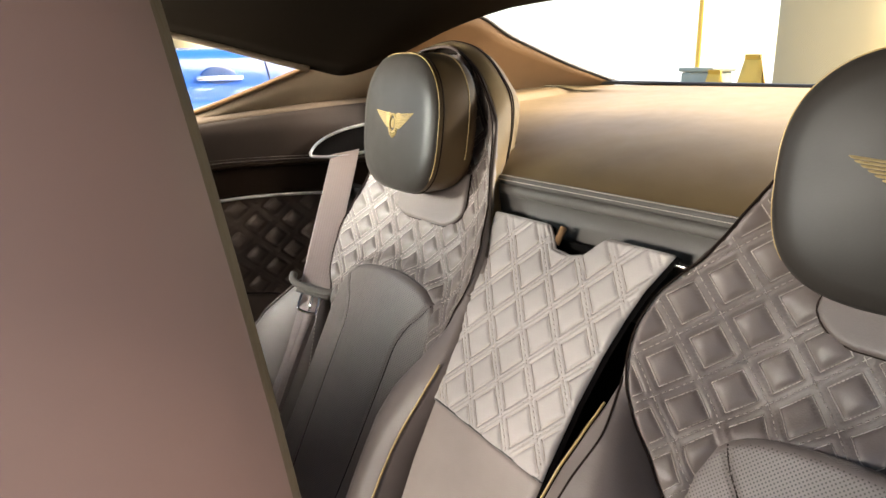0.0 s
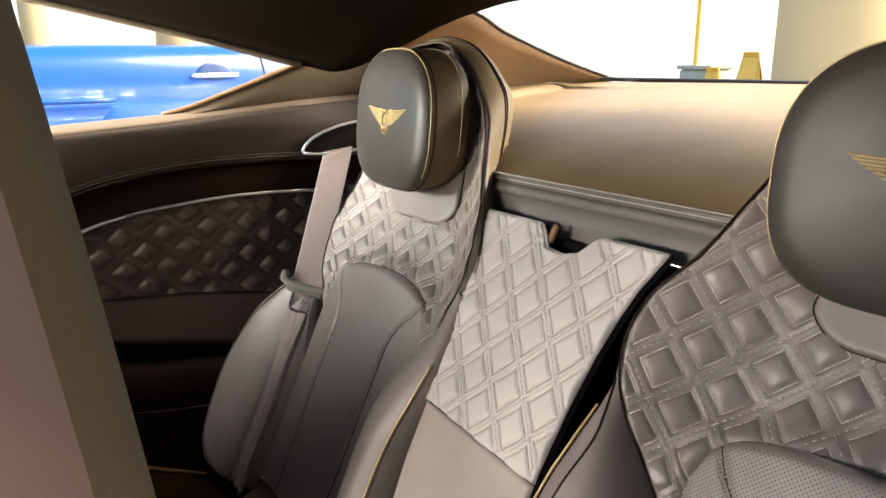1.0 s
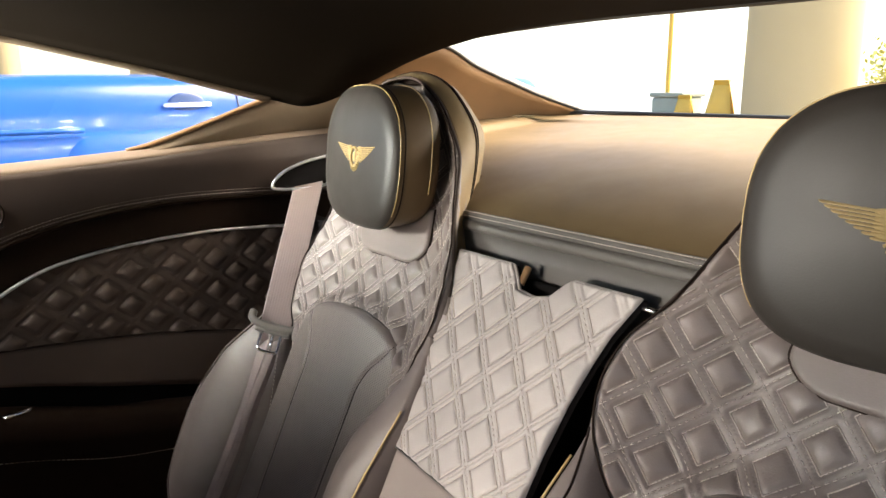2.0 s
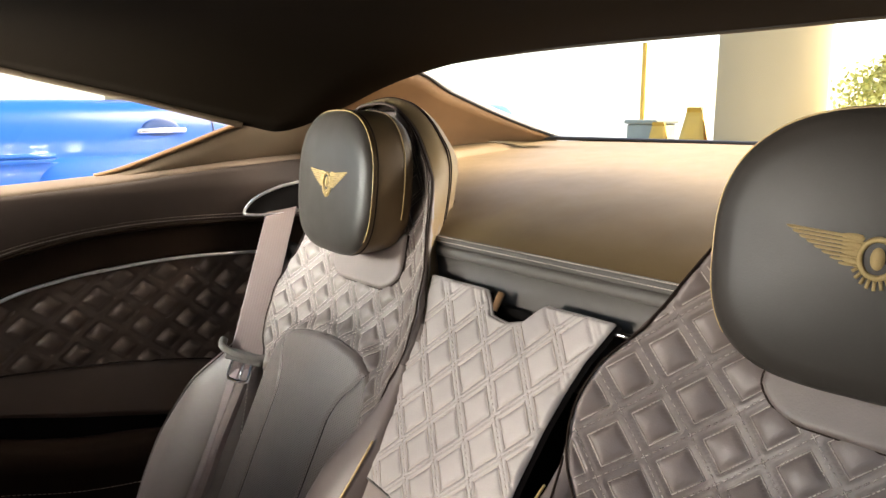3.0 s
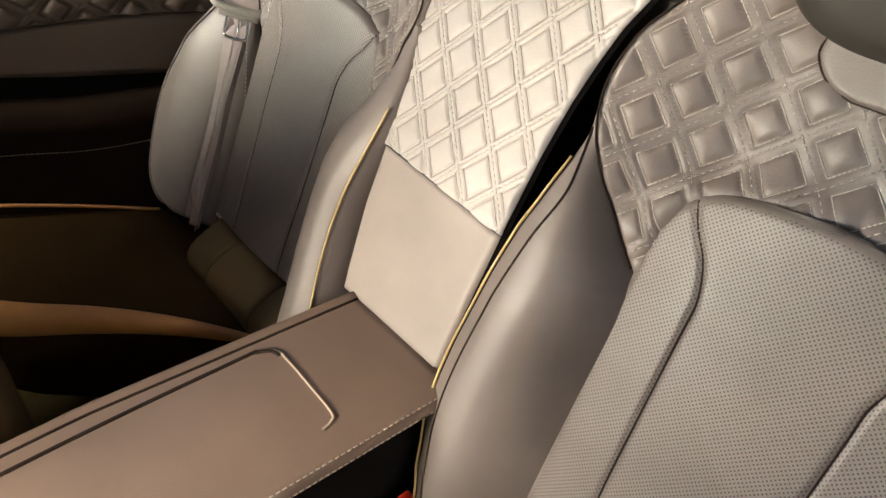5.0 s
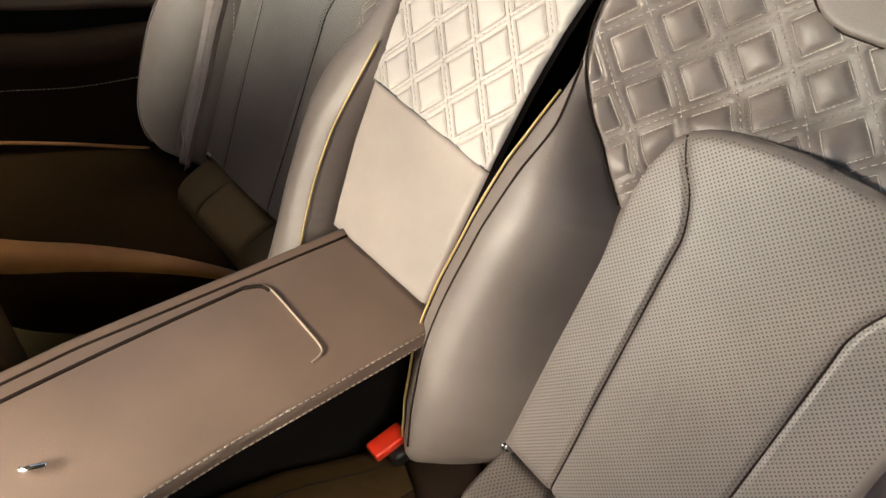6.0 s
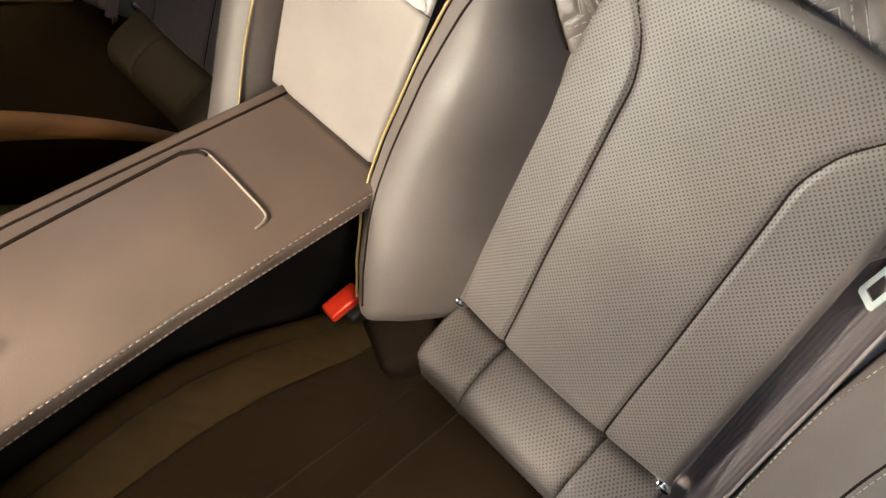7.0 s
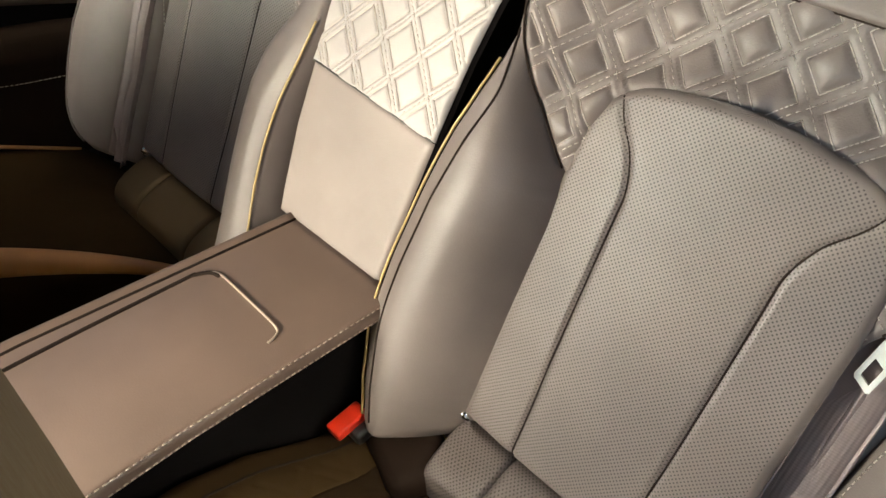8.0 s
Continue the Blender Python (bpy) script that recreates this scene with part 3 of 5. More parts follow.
# ---- rear seats ----
LEAN_BACK = radians(26)
ROOT = np.array([0, 0.62, 0.518])
UPWARD = np.array([0, math.sin(LEAN_BACK), math.cos(LEAN_BACK)])
FORWARD = np.array([0, -math.cos(LEAN_BACK), math.sin(LEAN_BACK)])
MID = 0.317


def seat_put(s):
    def put(u, v, w):
        u, v, w = np.broadcast_arrays(np.asarray(u, float), np.asarray(v, float), np.asarray(w, float))
        return np.stack([s * u, ROOT[1] + UPWARD[1] * v + FORWARD[1] * w, ROOT[2] + UPWARD[2] * v + FORWARD[2] * w], -1)
    return put


# half outlines, inner edge towards the middle of the car
EDGE = [(0.345, 0.128), (0.36, 0.121), (0.375, 0.1165), (0.394, 0.115), (0.42, 0.1185), (0.44, 0.1245), (0.46, 0.136), (0.48, 0.148), (0.50, 0.158), (0.52, 0.167), (0.54, 0.176), (0.56, 0.185), (0.58, 0.195), (0.60, 0.212), (0.6334, 0.2514), (0.6566, 0.2846), (0.677, 0.3223), (0.6936, 0.3637)]
OUTER = [(0.345, 0.498), (0.36, 0.502), (0.40, 0.507), (0.46, 0.488), (0.52, 0.475), (0.555, 0.471), (0.595, 0.468), (0.6334, 0.474), (0.6566, 0.480), (0.677, 0.485), (0.6936, 0.486)]
outer_at = lambda v: float(np.interp(v, [r[0] for r in OUTER], [r[1] for r in OUTER]))
SHELL = [(-0.06, 0.16, 0.53), (-0.03, 0.145, 0.575), (0.03, 0.135, 0.605), (0.13, 0.130, 0.612), (0.24, 0.130, 0.58), (0.33, 0.130, 0.535)] + [(v, a + (0.009 if v > 0.43 else -0.003), outer_at(v) + 0.003) for v, a in EDGE[1:]] + [(0.7025, 0.402, 0.460)]
QUILT = [(0.235, 0.205, 0.44), (0.263, 0.186, 0.455), (0.28, 0.171, 0.466), (0.302, 0.1545, 0.479), (0.325, 0.138, 0.492)] + [(v, a, outer_at(v)) for v, a in EDGE]
WINGS_IN = {
    1: [(-0.046, 0.125, 0.165), (-0.038, 0.116, 0.185), (-0.021, 0.1105, 0.196), (0.0, 0.103, 0.20), (0.024, 0.0966, 0.202), (0.052, 0.0888, 0.203), (0.087, 0.0852, 0.204), (0.13, 0.0862, 0.205), (0.17, 0.0905, 0.206), (0.212, 0.0950, 0.207), (0.235, 0.0980, 0.205), (0.263, 0.1025, 0.186), (0.285, 0.1075, 0.167), (0.302, 0.1105, 0.1545), (0.325, 0.1145, 0.138), (0.345, 0.1165, 0.128), (0.36, 0.1162, 0.121), (0.372, 0.1145, 0.1175)],
    -1: [(-0.046, 0.125, 0.165), (-0.038, 0.116, 0.185), (-0.021, 0.1105, 0.196), (0.0, 0.1085, 0.20), (0.03, 0.1085, 0.202), (0.06, 0.112, 0.203), (0.09, 0.117, 0.204), (0.13, 0.119, 0.205), (0.165, 0.118, 0.206), (0.205, 0.1125, 0.207), (0.235, 0.1065, 0.205), (0.263, 0.1005, 0.186), (0.285, 0.0985, 0.167), (0.302, 0.0990, 0.1545), (0.325, 0.1030, 0.138), (0.345, 0.1085, 0.128), (0.36, 0.1120, 0.121), (0.372, 0.1135, 0.1175)],
}
WING_OUT = [(-0.050, 0.486, 0.545), (-0.03, 0.485, 0.585), (0.0, 0.484, 0.612), (0.06, 0.483, 0.626), (0.13, 0.484, 0.624), (0.20, 0.492, 0.596), (0.26, 0.502, 0.562), (0.30, 0.508, 0.541), (0.33, 0.512, 0.527), (0.345, 0.515, 0.520)]
SEAM = [(0.0, 0.060), (0.055, 0.061), (0.10, 0.063), (0.19, 0.065), (0.245, 0.066), (0.272, 0.067), (0.30, 0.078), (0.32, 0.094), (0.338, 0.104)]
SEAT_QUILT = (0.0577, 0.0583, 0.918, 0.877)
PANEL_QUILT = (0.0516, 0.0612, 0.107, 0.090)


def dish(u, v):
    """How far the sides of the backrest come forward of its middle."""
    mid = MID + np.interp(v, [0.58, 0.69], [0.0, 0.09])
    half = mid - np.interp(np.clip(v, 0.345, 0.7), [r[0] for r in EDGE], [r[1] for r in EDGE])
    rise = np.interp(v, [0.25, 0.30, 0.36, 0.40, 0.44, 0.48, 0.58, 0.64, 0.69], [0.044, 0.049, 0.053, 0.055, 0.053, 0.042, 0.040, 0.034, 0.024])
    return rise * np.clip((np.abs(u - mid) / half - 0.5) / 0.5, 0, 1.15) ** 1.3 * np.where(u > mid, 0.35, 1.0)


# the way along the dished surface, by which the quilting is sewn
_u = np.linspace(0.05, 0.6, 1101)
_run = np.concatenate([[0], np.cumsum(np.hypot(np.diff(_u), np.diff(dish(_u, 0.41))))])
BEND = (_u, _run - np.interp(MID, _u, _run))


# half widths of the perforated centre; the shoulder band from its seam with the quilting to its rear edge
INSERT = [(0.0, 0.126), (0.05, 0.1265), (0.1, 0.127), (0.2, 0.128), (0.26, 0.129), (0.30, 0.1275), (0.32, 0.122), (0.335, 0.112), (0.347, 0.097), (0.356, 0.075), (0.362, 0.045), (0.3645, 0.015)]
BAND_FRONT = [(0.1185, 0.42), (0.136, 0.46), (0.158, 0.50), (0.176, 0.54), (0.195, 0.58), (0.212, 0.60), (0.2514, 0.6334), (0.2846, 0.6566), (0.3223, 0.677), (0.3637, 0.6936), (0.402, 0.7025), (0.4389, 0.7029), (0.478, 0.697), (0.496, 0.66), (0.490, 0.60), (0.490, 0.50)]
BAND_REAR = [(0.150, 0.42), (0.185, 0.48), (0.2092, 0.528), (0.2201, 0.574), (0.231, 0.6126), (0.2385, 0.630), (0.252, 0.647), (0.277, 0.6655), (0.307, 0.686), (0.3365, 0.7025), (0.373, 0.7165), (0.416, 0.7245), (0.448, 0.7250), (0.486, 0.716), (0.512, 0.68), (0.510, 0.60), (0.510, 0.50)]


def even_line(rows, count):
    """A smooth line through the rows, its points at even steps."""
    q = spline([(*r, 0) for r in rows], 400)[:, :2]
    run = np.concatenate([[0], np.cumsum(np.linalg.norm(np.diff(q, axis=0), axis=1))])
    return np.stack([np.interp(np.linspace(0, run[-1], count), run, q[:, k]) for k in (0, 1)], 1)


def seam_at(v):
    t = spline(SEAM, 200)
    return np.interp(v, t[:, 0], smoothed(t[:, 1], 12))


def wing_shape(rows, inner):
    """An inner wing rises to a rounded crest near its outer edge and runs out into the quilting at its top."""
    t = np.array(rows)

    def shape(u, v, d):
        if inner:
            a, b = np.interp(v, t[:, 0], t[:, 1]), np.interp(v, t[:, 0], t[:, 2])
            g = np.clip((u - a) / np.maximum(b - a, 0.002), 0, 1)
            crest = np.interp(v, [-0.05, 0, 0.2, 0.26, 0.30, 0.33, 0.352, 0.38], [0.084, 0.088, 0.088, 0.079, 0.070, 0.061, 0.055, 0.054])
            outer = crest * np.interp(v, [0.2, 0.34], [0.86, 1.0])
            foot = np.where(v > 0.235, 0.002 + dish(b, v), -0.004) * np.clip((v - 0.22) / 0.03, 0, 1)
            top = 0.30
            up = outer + (crest - outer) * np.sin(np.clip(g / top, 0, 1) * math.pi / 2)
            down = foot + (crest - foot) * np.cos(np.clip((g - top) / (1 - top), 0, 1) ** 1.25 * math.pi / 2) ** 0.9
            return np.where(g < top, up, down) + rounded(d, 0.006) * np.clip(1.2 - 2 * g, 0, 1)
        f = np.clip((u - 0.488) / 0.13, 0, 1)
        crest = -0.010 + 0.066 * np.sin(np.clip(f * 1.3, 0, 1) * math.pi / 2) ** 0.9
        return crest * np.interp(v, [-0.05, 0.0, 0.22, 0.30, 0.352], [0.95, 1.0, 1.0, 0.82, 0.52]) + rounded(d, 0.014)
    return shape


def emblem(parent, turn, cx, cz, face):
    """A winged round badge embroidered in gold on the face of a headrest."""
    zc = 0.001

    def lay(x, z, lift):
        return turn @ Vector((cx + x, face(x, z) - lift, cz + z))

    def feather(outline, depth):
        pts = spline([(*p, 0) for p in outline], 20, True)[:, :2]
        mid = pts.mean(0)
        low = [lay(x, z, -0.0004) for x, z in pts]
        top = [lay(*(mid + (p - mid) * np.array([0.86, 0.45])), depth) for p in pts]
        k = len(pts)
        return low + top, [(i, (i + 1) % k, k + (i + 1) % k, k + i) for i in range(k)] + [tuple(range(k, 2 * k))]

    for side in (-1, 1):
        pieces = []
        for i in range(8):
            f = i / 7
            z0 = zc + 0.0115 - 0.0175 * f
            tip = 0.0560 - 0.034 * f ** 1.1
            rise = 0.0040 - 0.0030 * f
            pieces.append(feather([(side * 0.0100, z0 - 0.0011), (side * 0.0100, z0 + 0.0010), (side * tip * 0.6, z0 + 0.0011 + rise * 0.5), (side * (tip - 0.001), z0 + rise + 0.0009), (side * tip, z0 + rise - 0.0004), (side * (tip - 0.003), z0 + rise - 0.0015), (side * tip * 0.6, z0 - 0.0010 + rise * 0.45)], 0.0013))
        # shoulder feathers
        for i in range(4):
            z0 = zc + 0.0115 - 0.0048 * i
            pieces.append(feather([(side * 0.0095, z0 - 0.0024), (side * 0.0095, z0 + 0.0022), (side * 0.018, z0 + 0.0030), (side * 0.0225, z0 + 0.0008), (side * 0.018, z0 - 0.0016)], 0.0015))
        part("badge_wing", joined("badge_wing", pieces), M_GOLD, parent, "gold embroidered wing of the badge", kind="stuff")
    loop = [lay(0.0100 * math.cos(a), zc + 0.0120 * math.sin(a), 0.0006) for a in np.linspace(0, 2 * math.pi, 28, endpoint=False)]
    part("badge_ring", mesh_from("badge_ring", *tube_data(loop, 0.0019, 6, True)), M_GOLD, parent, "gold embroidered ring")
    for i in range(9):
        a = radians(-90 + (i - 4) * 15)
        tube("badge_tail", [lay(r * math.cos(a), zc + 1.2 * r * math.sin(a), 0.0005) for r in (0.0115, 0.0165 - 0.0003 * abs(i - 4))], 0.0012, M_GOLD, parent, 5)
    core = [[lay(0.0042 * g * math.cos(a), zc + 0.0072 * g * math.sin(a), 0.0004 + 0.0022 * (1 - g ** 4)) for a in np.linspace(0, 2 * math.pi, 20, endpoint=False)] for g in (1.0, 0.8, 0.4, 0.05)]
    part("badge_core", grid_mesh("badge_core", np.array(core), None, None, True), M_GOLD, parent)


def headrest(s, parent):
    """A cushion with a rounded face, piped along the front and rear rims."""
    cx, cz = s * (0.320 if s > 0 else 0.350), 1.0535
    turn = Matrix.Translation((cx, 0.785, 0)) @ Matrix.Rotation(s * radians(6), 4, "Z") @ Matrix.Translation((-cx, -0.785, 0))

    def outline(scale, n=72):
        pts = []
        for a in np.linspace(0, 2 * math.pi, n, endpoint=False):
            c, q = math.cos(a), math.sin(a)
            ex = 2 / (2.85 if q > 0 else 3.5)
            x = 0.110 * scale[0] * abs(c) ** ex * (1 if c > 0 else -1)
            z = 0.0935 * scale[1] * abs(q) ** ex * (1 if q > 0 else -1)
            x *= 1 - 0.10 * max(0, z / 0.09) ** 2 - 0.05 * max(0, -z / 0.09) ** 2
            pts.append((x, z))
        return pts
    # depth behind the face, width, height
    rings = [(-0.004, 0.02, 0.02), (-0.0039, 0.25, 0.25), (-0.0032, 0.55, 0.55), (-0.0014, 0.80, 0.80), (0.0015, 0.93, 0.93), (0.006, 0.985, 0.985), (0.0095, 0.996, 0.996), (0.018, 1.003, 1.0), (0.032, 1.008, 1.0), (0.048, 1.0, 0.99), (0.062, 0.975, 0.965), (0.071, 0.92, 0.92), (0.075, 0.80, 0.82), (0.076, 0.3, 0.3)]
    P = []
    for d, a, b in rings:
        P.append([(cx + x, 0.785 + d + 0.10 * z, cz + z) for x, z in outline((a, b))])
    P = np.array(P)
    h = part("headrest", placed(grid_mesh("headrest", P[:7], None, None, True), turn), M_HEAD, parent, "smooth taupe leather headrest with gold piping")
    part("gusset", placed(grid_mesh("gusset", P[6:], None, None, True), turn), M_GUSSET, h, "plain leather side of the headrest, browned for the warm bounce on it")
    for d, k, foot in ((0.0095, 1.001, -0.070), (0.055, 0.992, -0.045)):
        rim = outline((k, k))
        rim = rim[54:] + rim[:54]
        loop = [(cx + x, 0.785 + d + 0.10 * z, cz + z) for x, z in rim if z > foot]
        tube("piping", [turn @ Vector(p) for p in loop], 0.0007, M_PIPE, h, 6, False, "gold leather piping")
    loop = [(cx + x, 0.785 + 0.016 + 0.10 * z, cz + z) for x, z in outline((1.003, 1.003))]
    tube("seam", [turn @ Vector(p) for p in loop], 0.0010, M_SEAM, h, 5, True)
    face = lambda x, z: 0.785 + 0.10 * z + np.interp((np.abs(x / 0.106) ** 3.4 + np.abs(z / 0.0915) ** 3.4) ** (1 / 3.4), [r[1] for r in rings[:7]], [r[0] for r in rings[:7]])
    emblem(h, turn, cx + (0 if s > 0 else 0.007), cz, face)
    for side in (-1, 1):
        tube("post", [(cx + side * 0.045, 0.845, 0.985), (cx + side * 0.045, 0.835, 0.93)], 0.006, M_CHROME, h, 8)


def rear_seat(s):
    put = seat_put(s)
    label = "taupe leather rear bucket seat with quilted back and dark cushion"
    t = thing("rear_seat", label, "car seat", "rear seats")
    # shell that carries the pads; its rim shows as a band round the shoulders
    valley = lambda u, v: (-0.048 if s < 0 else -0.024) * np.clip((u - 0.43) / 0.03, 0, 1) * np.clip((0.36 - v) / 0.04, 0, 1)
    shell = Field(SHELL, put, lambda u, v, d: -0.004 + dish(u, v) * np.clip((v - 0.2) / 0.1, 0, 1) + valley(u, v) + rounded(d, 0.008), 60, 80)
    part("backrest_shell", shell.mesh("backrest_shell", FORWARD * -0.008), M_SEAT, t)
    # plain band that turns back from the quilting over the shoulders and the top
    front, rear = (even_line(q, 140) for q in (BAND_FRONT, BAND_REAR))
    w = np.interp(np.linspace(0, 1, 140), [0, 0.35, 0.55, 0.70, 1], [0.046, 0.034, 0.020, 0.010, 0.004])

    def across(f):
        q = front * (1 - f) + rear * f
        out = q - np.array([0.38, 0.52])
        q = q + out / np.linalg.norm(out, axis=1)[:, None] * 0.006 * math.sin(f * math.pi)
        return put(q[:, 0], q[:, 1], w * (1 - f) - 0.02 * f)
    band = part("shoulder_band", grid_mesh("shoulder_band", np.array([across(f) for f in np.linspace(0, 1, 12)]), None, FORWARD * -0.004, False, False), M_BAND, t, "plain leather band round the seat's shoulders, tinted tan for window light")
    for f in (0.62, 0.72):
        tube("band_seam", across(f)[20:110] + np.array([-s * 0.0006, 0, 0.0006]), 0.0009, M_SEAM, band, 5)
    tube("edge_piping", across(0.0), 0.0021, M_UPPER, t, 8)
    centre = put(MID + (rear[:, 0] - MID) * 0.1, 0.4 + (rear[:, 1] - 0.4) * 0.8, np.full(140, -0.06))
    part("back_cover", grid_mesh("back_cover", np.array([across(1.0), centre])), M_BROWN, t)
    # quilted upper back, dished between its sides
    brim = np.array([(MID + side * h, v) for side in (-1, 1) for v, h in spline([(*r, 0) for r in INSERT], 60)[20:, :2]])

    def quilt_shape(u, v, d):
        # swells up to the rim of the perforated centre
        gap = np.full(np.shape(u), 1.0)
        for bu, bv in brim:
            gap = np.minimum(gap, np.hypot(u - bu, v - bv))
        return 0.003 + 0.012 * np.exp(-(gap / 0.016) ** 2) * np.clip((v - 0.24) / 0.05, 0, 1) + dish(u, v) + quilt_height(u, v, SEAT_QUILT, bend=BEND) * np.clip(d / 0.006, 0, 1) + rounded(d, 0.006)
    quilt = Field(QUILT, put, quilt_shape, 190, 200)
    pad = part("quilted_back", quilt.mesh("quilted_back", FORWARD * -0.005), M_SEAT, t, "diamond-quilted taupe leather")
    quilt_threads("stitching", quilt, SEAT_QUILT, pad, lambda u, v: v < 0.67 and not (v < 0.345 and 0.2 < u < 0.435), bend=BEND)
    # perforated centre of three panels
    def insert_shape(u, v, d):
        groove = sum(np.exp(-((u - MID - side * seam_at(v)) / 0.0028) ** 2) for side in (-1, 1)) * np.clip((0.345 - v) / 0.01, 0, 1)
        return 0.021 + 0.010 * (1 - ((u - MID) / 0.14) ** 2) - 0.0030 * groove + rounded(d, 0.010)
    insert = Field([(v, MID - h, MID + h) for v, h in INSERT], put, insert_shape, 170, 110)
    panel = part("insert_panel", insert.mesh("insert_panel", FORWARD * -0.03), M_HOLES, t, "perforated taupe leather")
    sides_of(panel.data, 169 * 109, M_SEAT, insert.rim_cells)
    for side in (-1, 1):
        v = np.linspace(0.004, 0.338, 70)
        tube("insert_seam", insert.at(MID + side * seam_at(v), v, 0.0003), 0.0010, M_SEAM, panel, 5)
    # roll below the centre, turned forward on to the cushion
    for k, (a, b) in enumerate(((0.19, MID - 0.0625), (MID - 0.0615, MID + 0.0615), (MID + 0.0625, 0.444))):
        u = np.linspace(a, b, 26)
        f = np.linspace(0, 1, 22)
        prof = spline([(0.628, 0.497), (0.604, 0.512), (0.58, 0.507), (0.556, 0.495), (0.544, 0.478), (0.545, 0.45)], 22)
        rim = np.minimum(u - a, b - u)
        P = np.array([[(s * x, y, z + rounded(np.array(r), 0.006)) for x, r in zip(u, rim)] for y, z in prof])
        uv = np.array([[(x, 0.07 - 0.09 * g) for x in u] for g in f])
        # the far roll takes a darker khaki for the shade it lies in
        roll = part("lower_roll", grid_mesh("lower_roll", P, uv, (0, 0.01, -0.03)), M_HOLES if s > 0 else M_KHAKI, t, "perforated leather roll" if s > 0 else "leather roll coloured khaki for the shade on it")
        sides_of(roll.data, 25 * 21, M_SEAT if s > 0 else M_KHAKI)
    for x in (0.193, 0.438):
        hook = spline([(s * (x - 0.006), 0.607, 0.522), (s * x, 0.602, 0.526), (s * (x + 0.006), 0.604, 0.519), (s * (x + 0.002), 0.608, 0.512)], 14)
        tube("hook", hook, 0.0048, M_CHROME, t, 6, label="small chrome mounting hook")
    # side wings, piped along the outer edge
    for inner, rows in ((True, WINGS_IN[s]), (False, WING_OUT)):
        f = Field(rows, put, wing_shape(rows, inner), 60, 110)
        wing = part("wing", f.mesh("wing", FORWARD * -0.075), M_SEAT, t, "smooth leather side wing with gold piping")
        rim_side = "a" if inner else "b"
        run = (0.02, 0.90) if s > 0 or not inner else (0.02, 0.80)
        tube("piping", f.border(0.0015, run, rim_side, 0.0045), 0.0013, M_PIPE if inner else M_SEAT, wing, 6, label="gold leather piping")
        if inner and s > 0:
            tube("seam", f.border(0.0200, (0.03, 0.965), rim_side, 0.0004), 0.0011, M_SEAM, wing, 5)
        if not inner:
            part("stitching", joined("stitching", dashes(f.border(0.004, (0.05, 0.80), "a", 0.001), 0.0036, 0.0026, 0.0006)), M_SEWN, wing, "pale stitching", kind="stuff")
        if not inner and s > 0:
            tube("seam", f.border(0.046, (0.12, 0.55), "a", 0.0004), 0.0010, M_SEAM, wing, 5)
            part("stitching", joined("stitching", dashes(f.border(0.0495, (0.12, 0.55), "a", 0.0006), 0.0036, 0.0026, 0.0006)), M_SEWN, wing, "pale stitching", kind="stuff")
    # edge of the quilting
    for side in ("a", "b"):
        tube("seam", quilt.border(0.001, (0.06, 0.99), side, 0.003), 0.0011, M_SEAM, pad, 5)
    # smooth collar under the headrest
    collar = Field([(0.443, MID - 0.045, MID + 0.045), (0.448, MID - 0.062, MID + 0.062), (0.460, MID - 0.076, MID + 0.076), (0.475, MID - 0.080, MID + 0.080), (0.52, MID - 0.066, MID + 0.066)], put, lambda u, v, d: 0.0095 + rounded(d, 0.004), 40, 26)
    c = part("collar", collar.mesh("collar", FORWARD * -0.02), M_SEAT, t, "smooth leather collar under the headrest")
    rim = np.concatenate([collar.border(-0.001, (0.0, 1.0), "a", -0.003)[::-1], collar.border(-0.001, (0.0, 1.0), "b", -0.003)])
    tube("seam", rim, 0.0014, M_SEAM, c, 5)
    headrest(s, t)
    cushion(s, t)
    return t


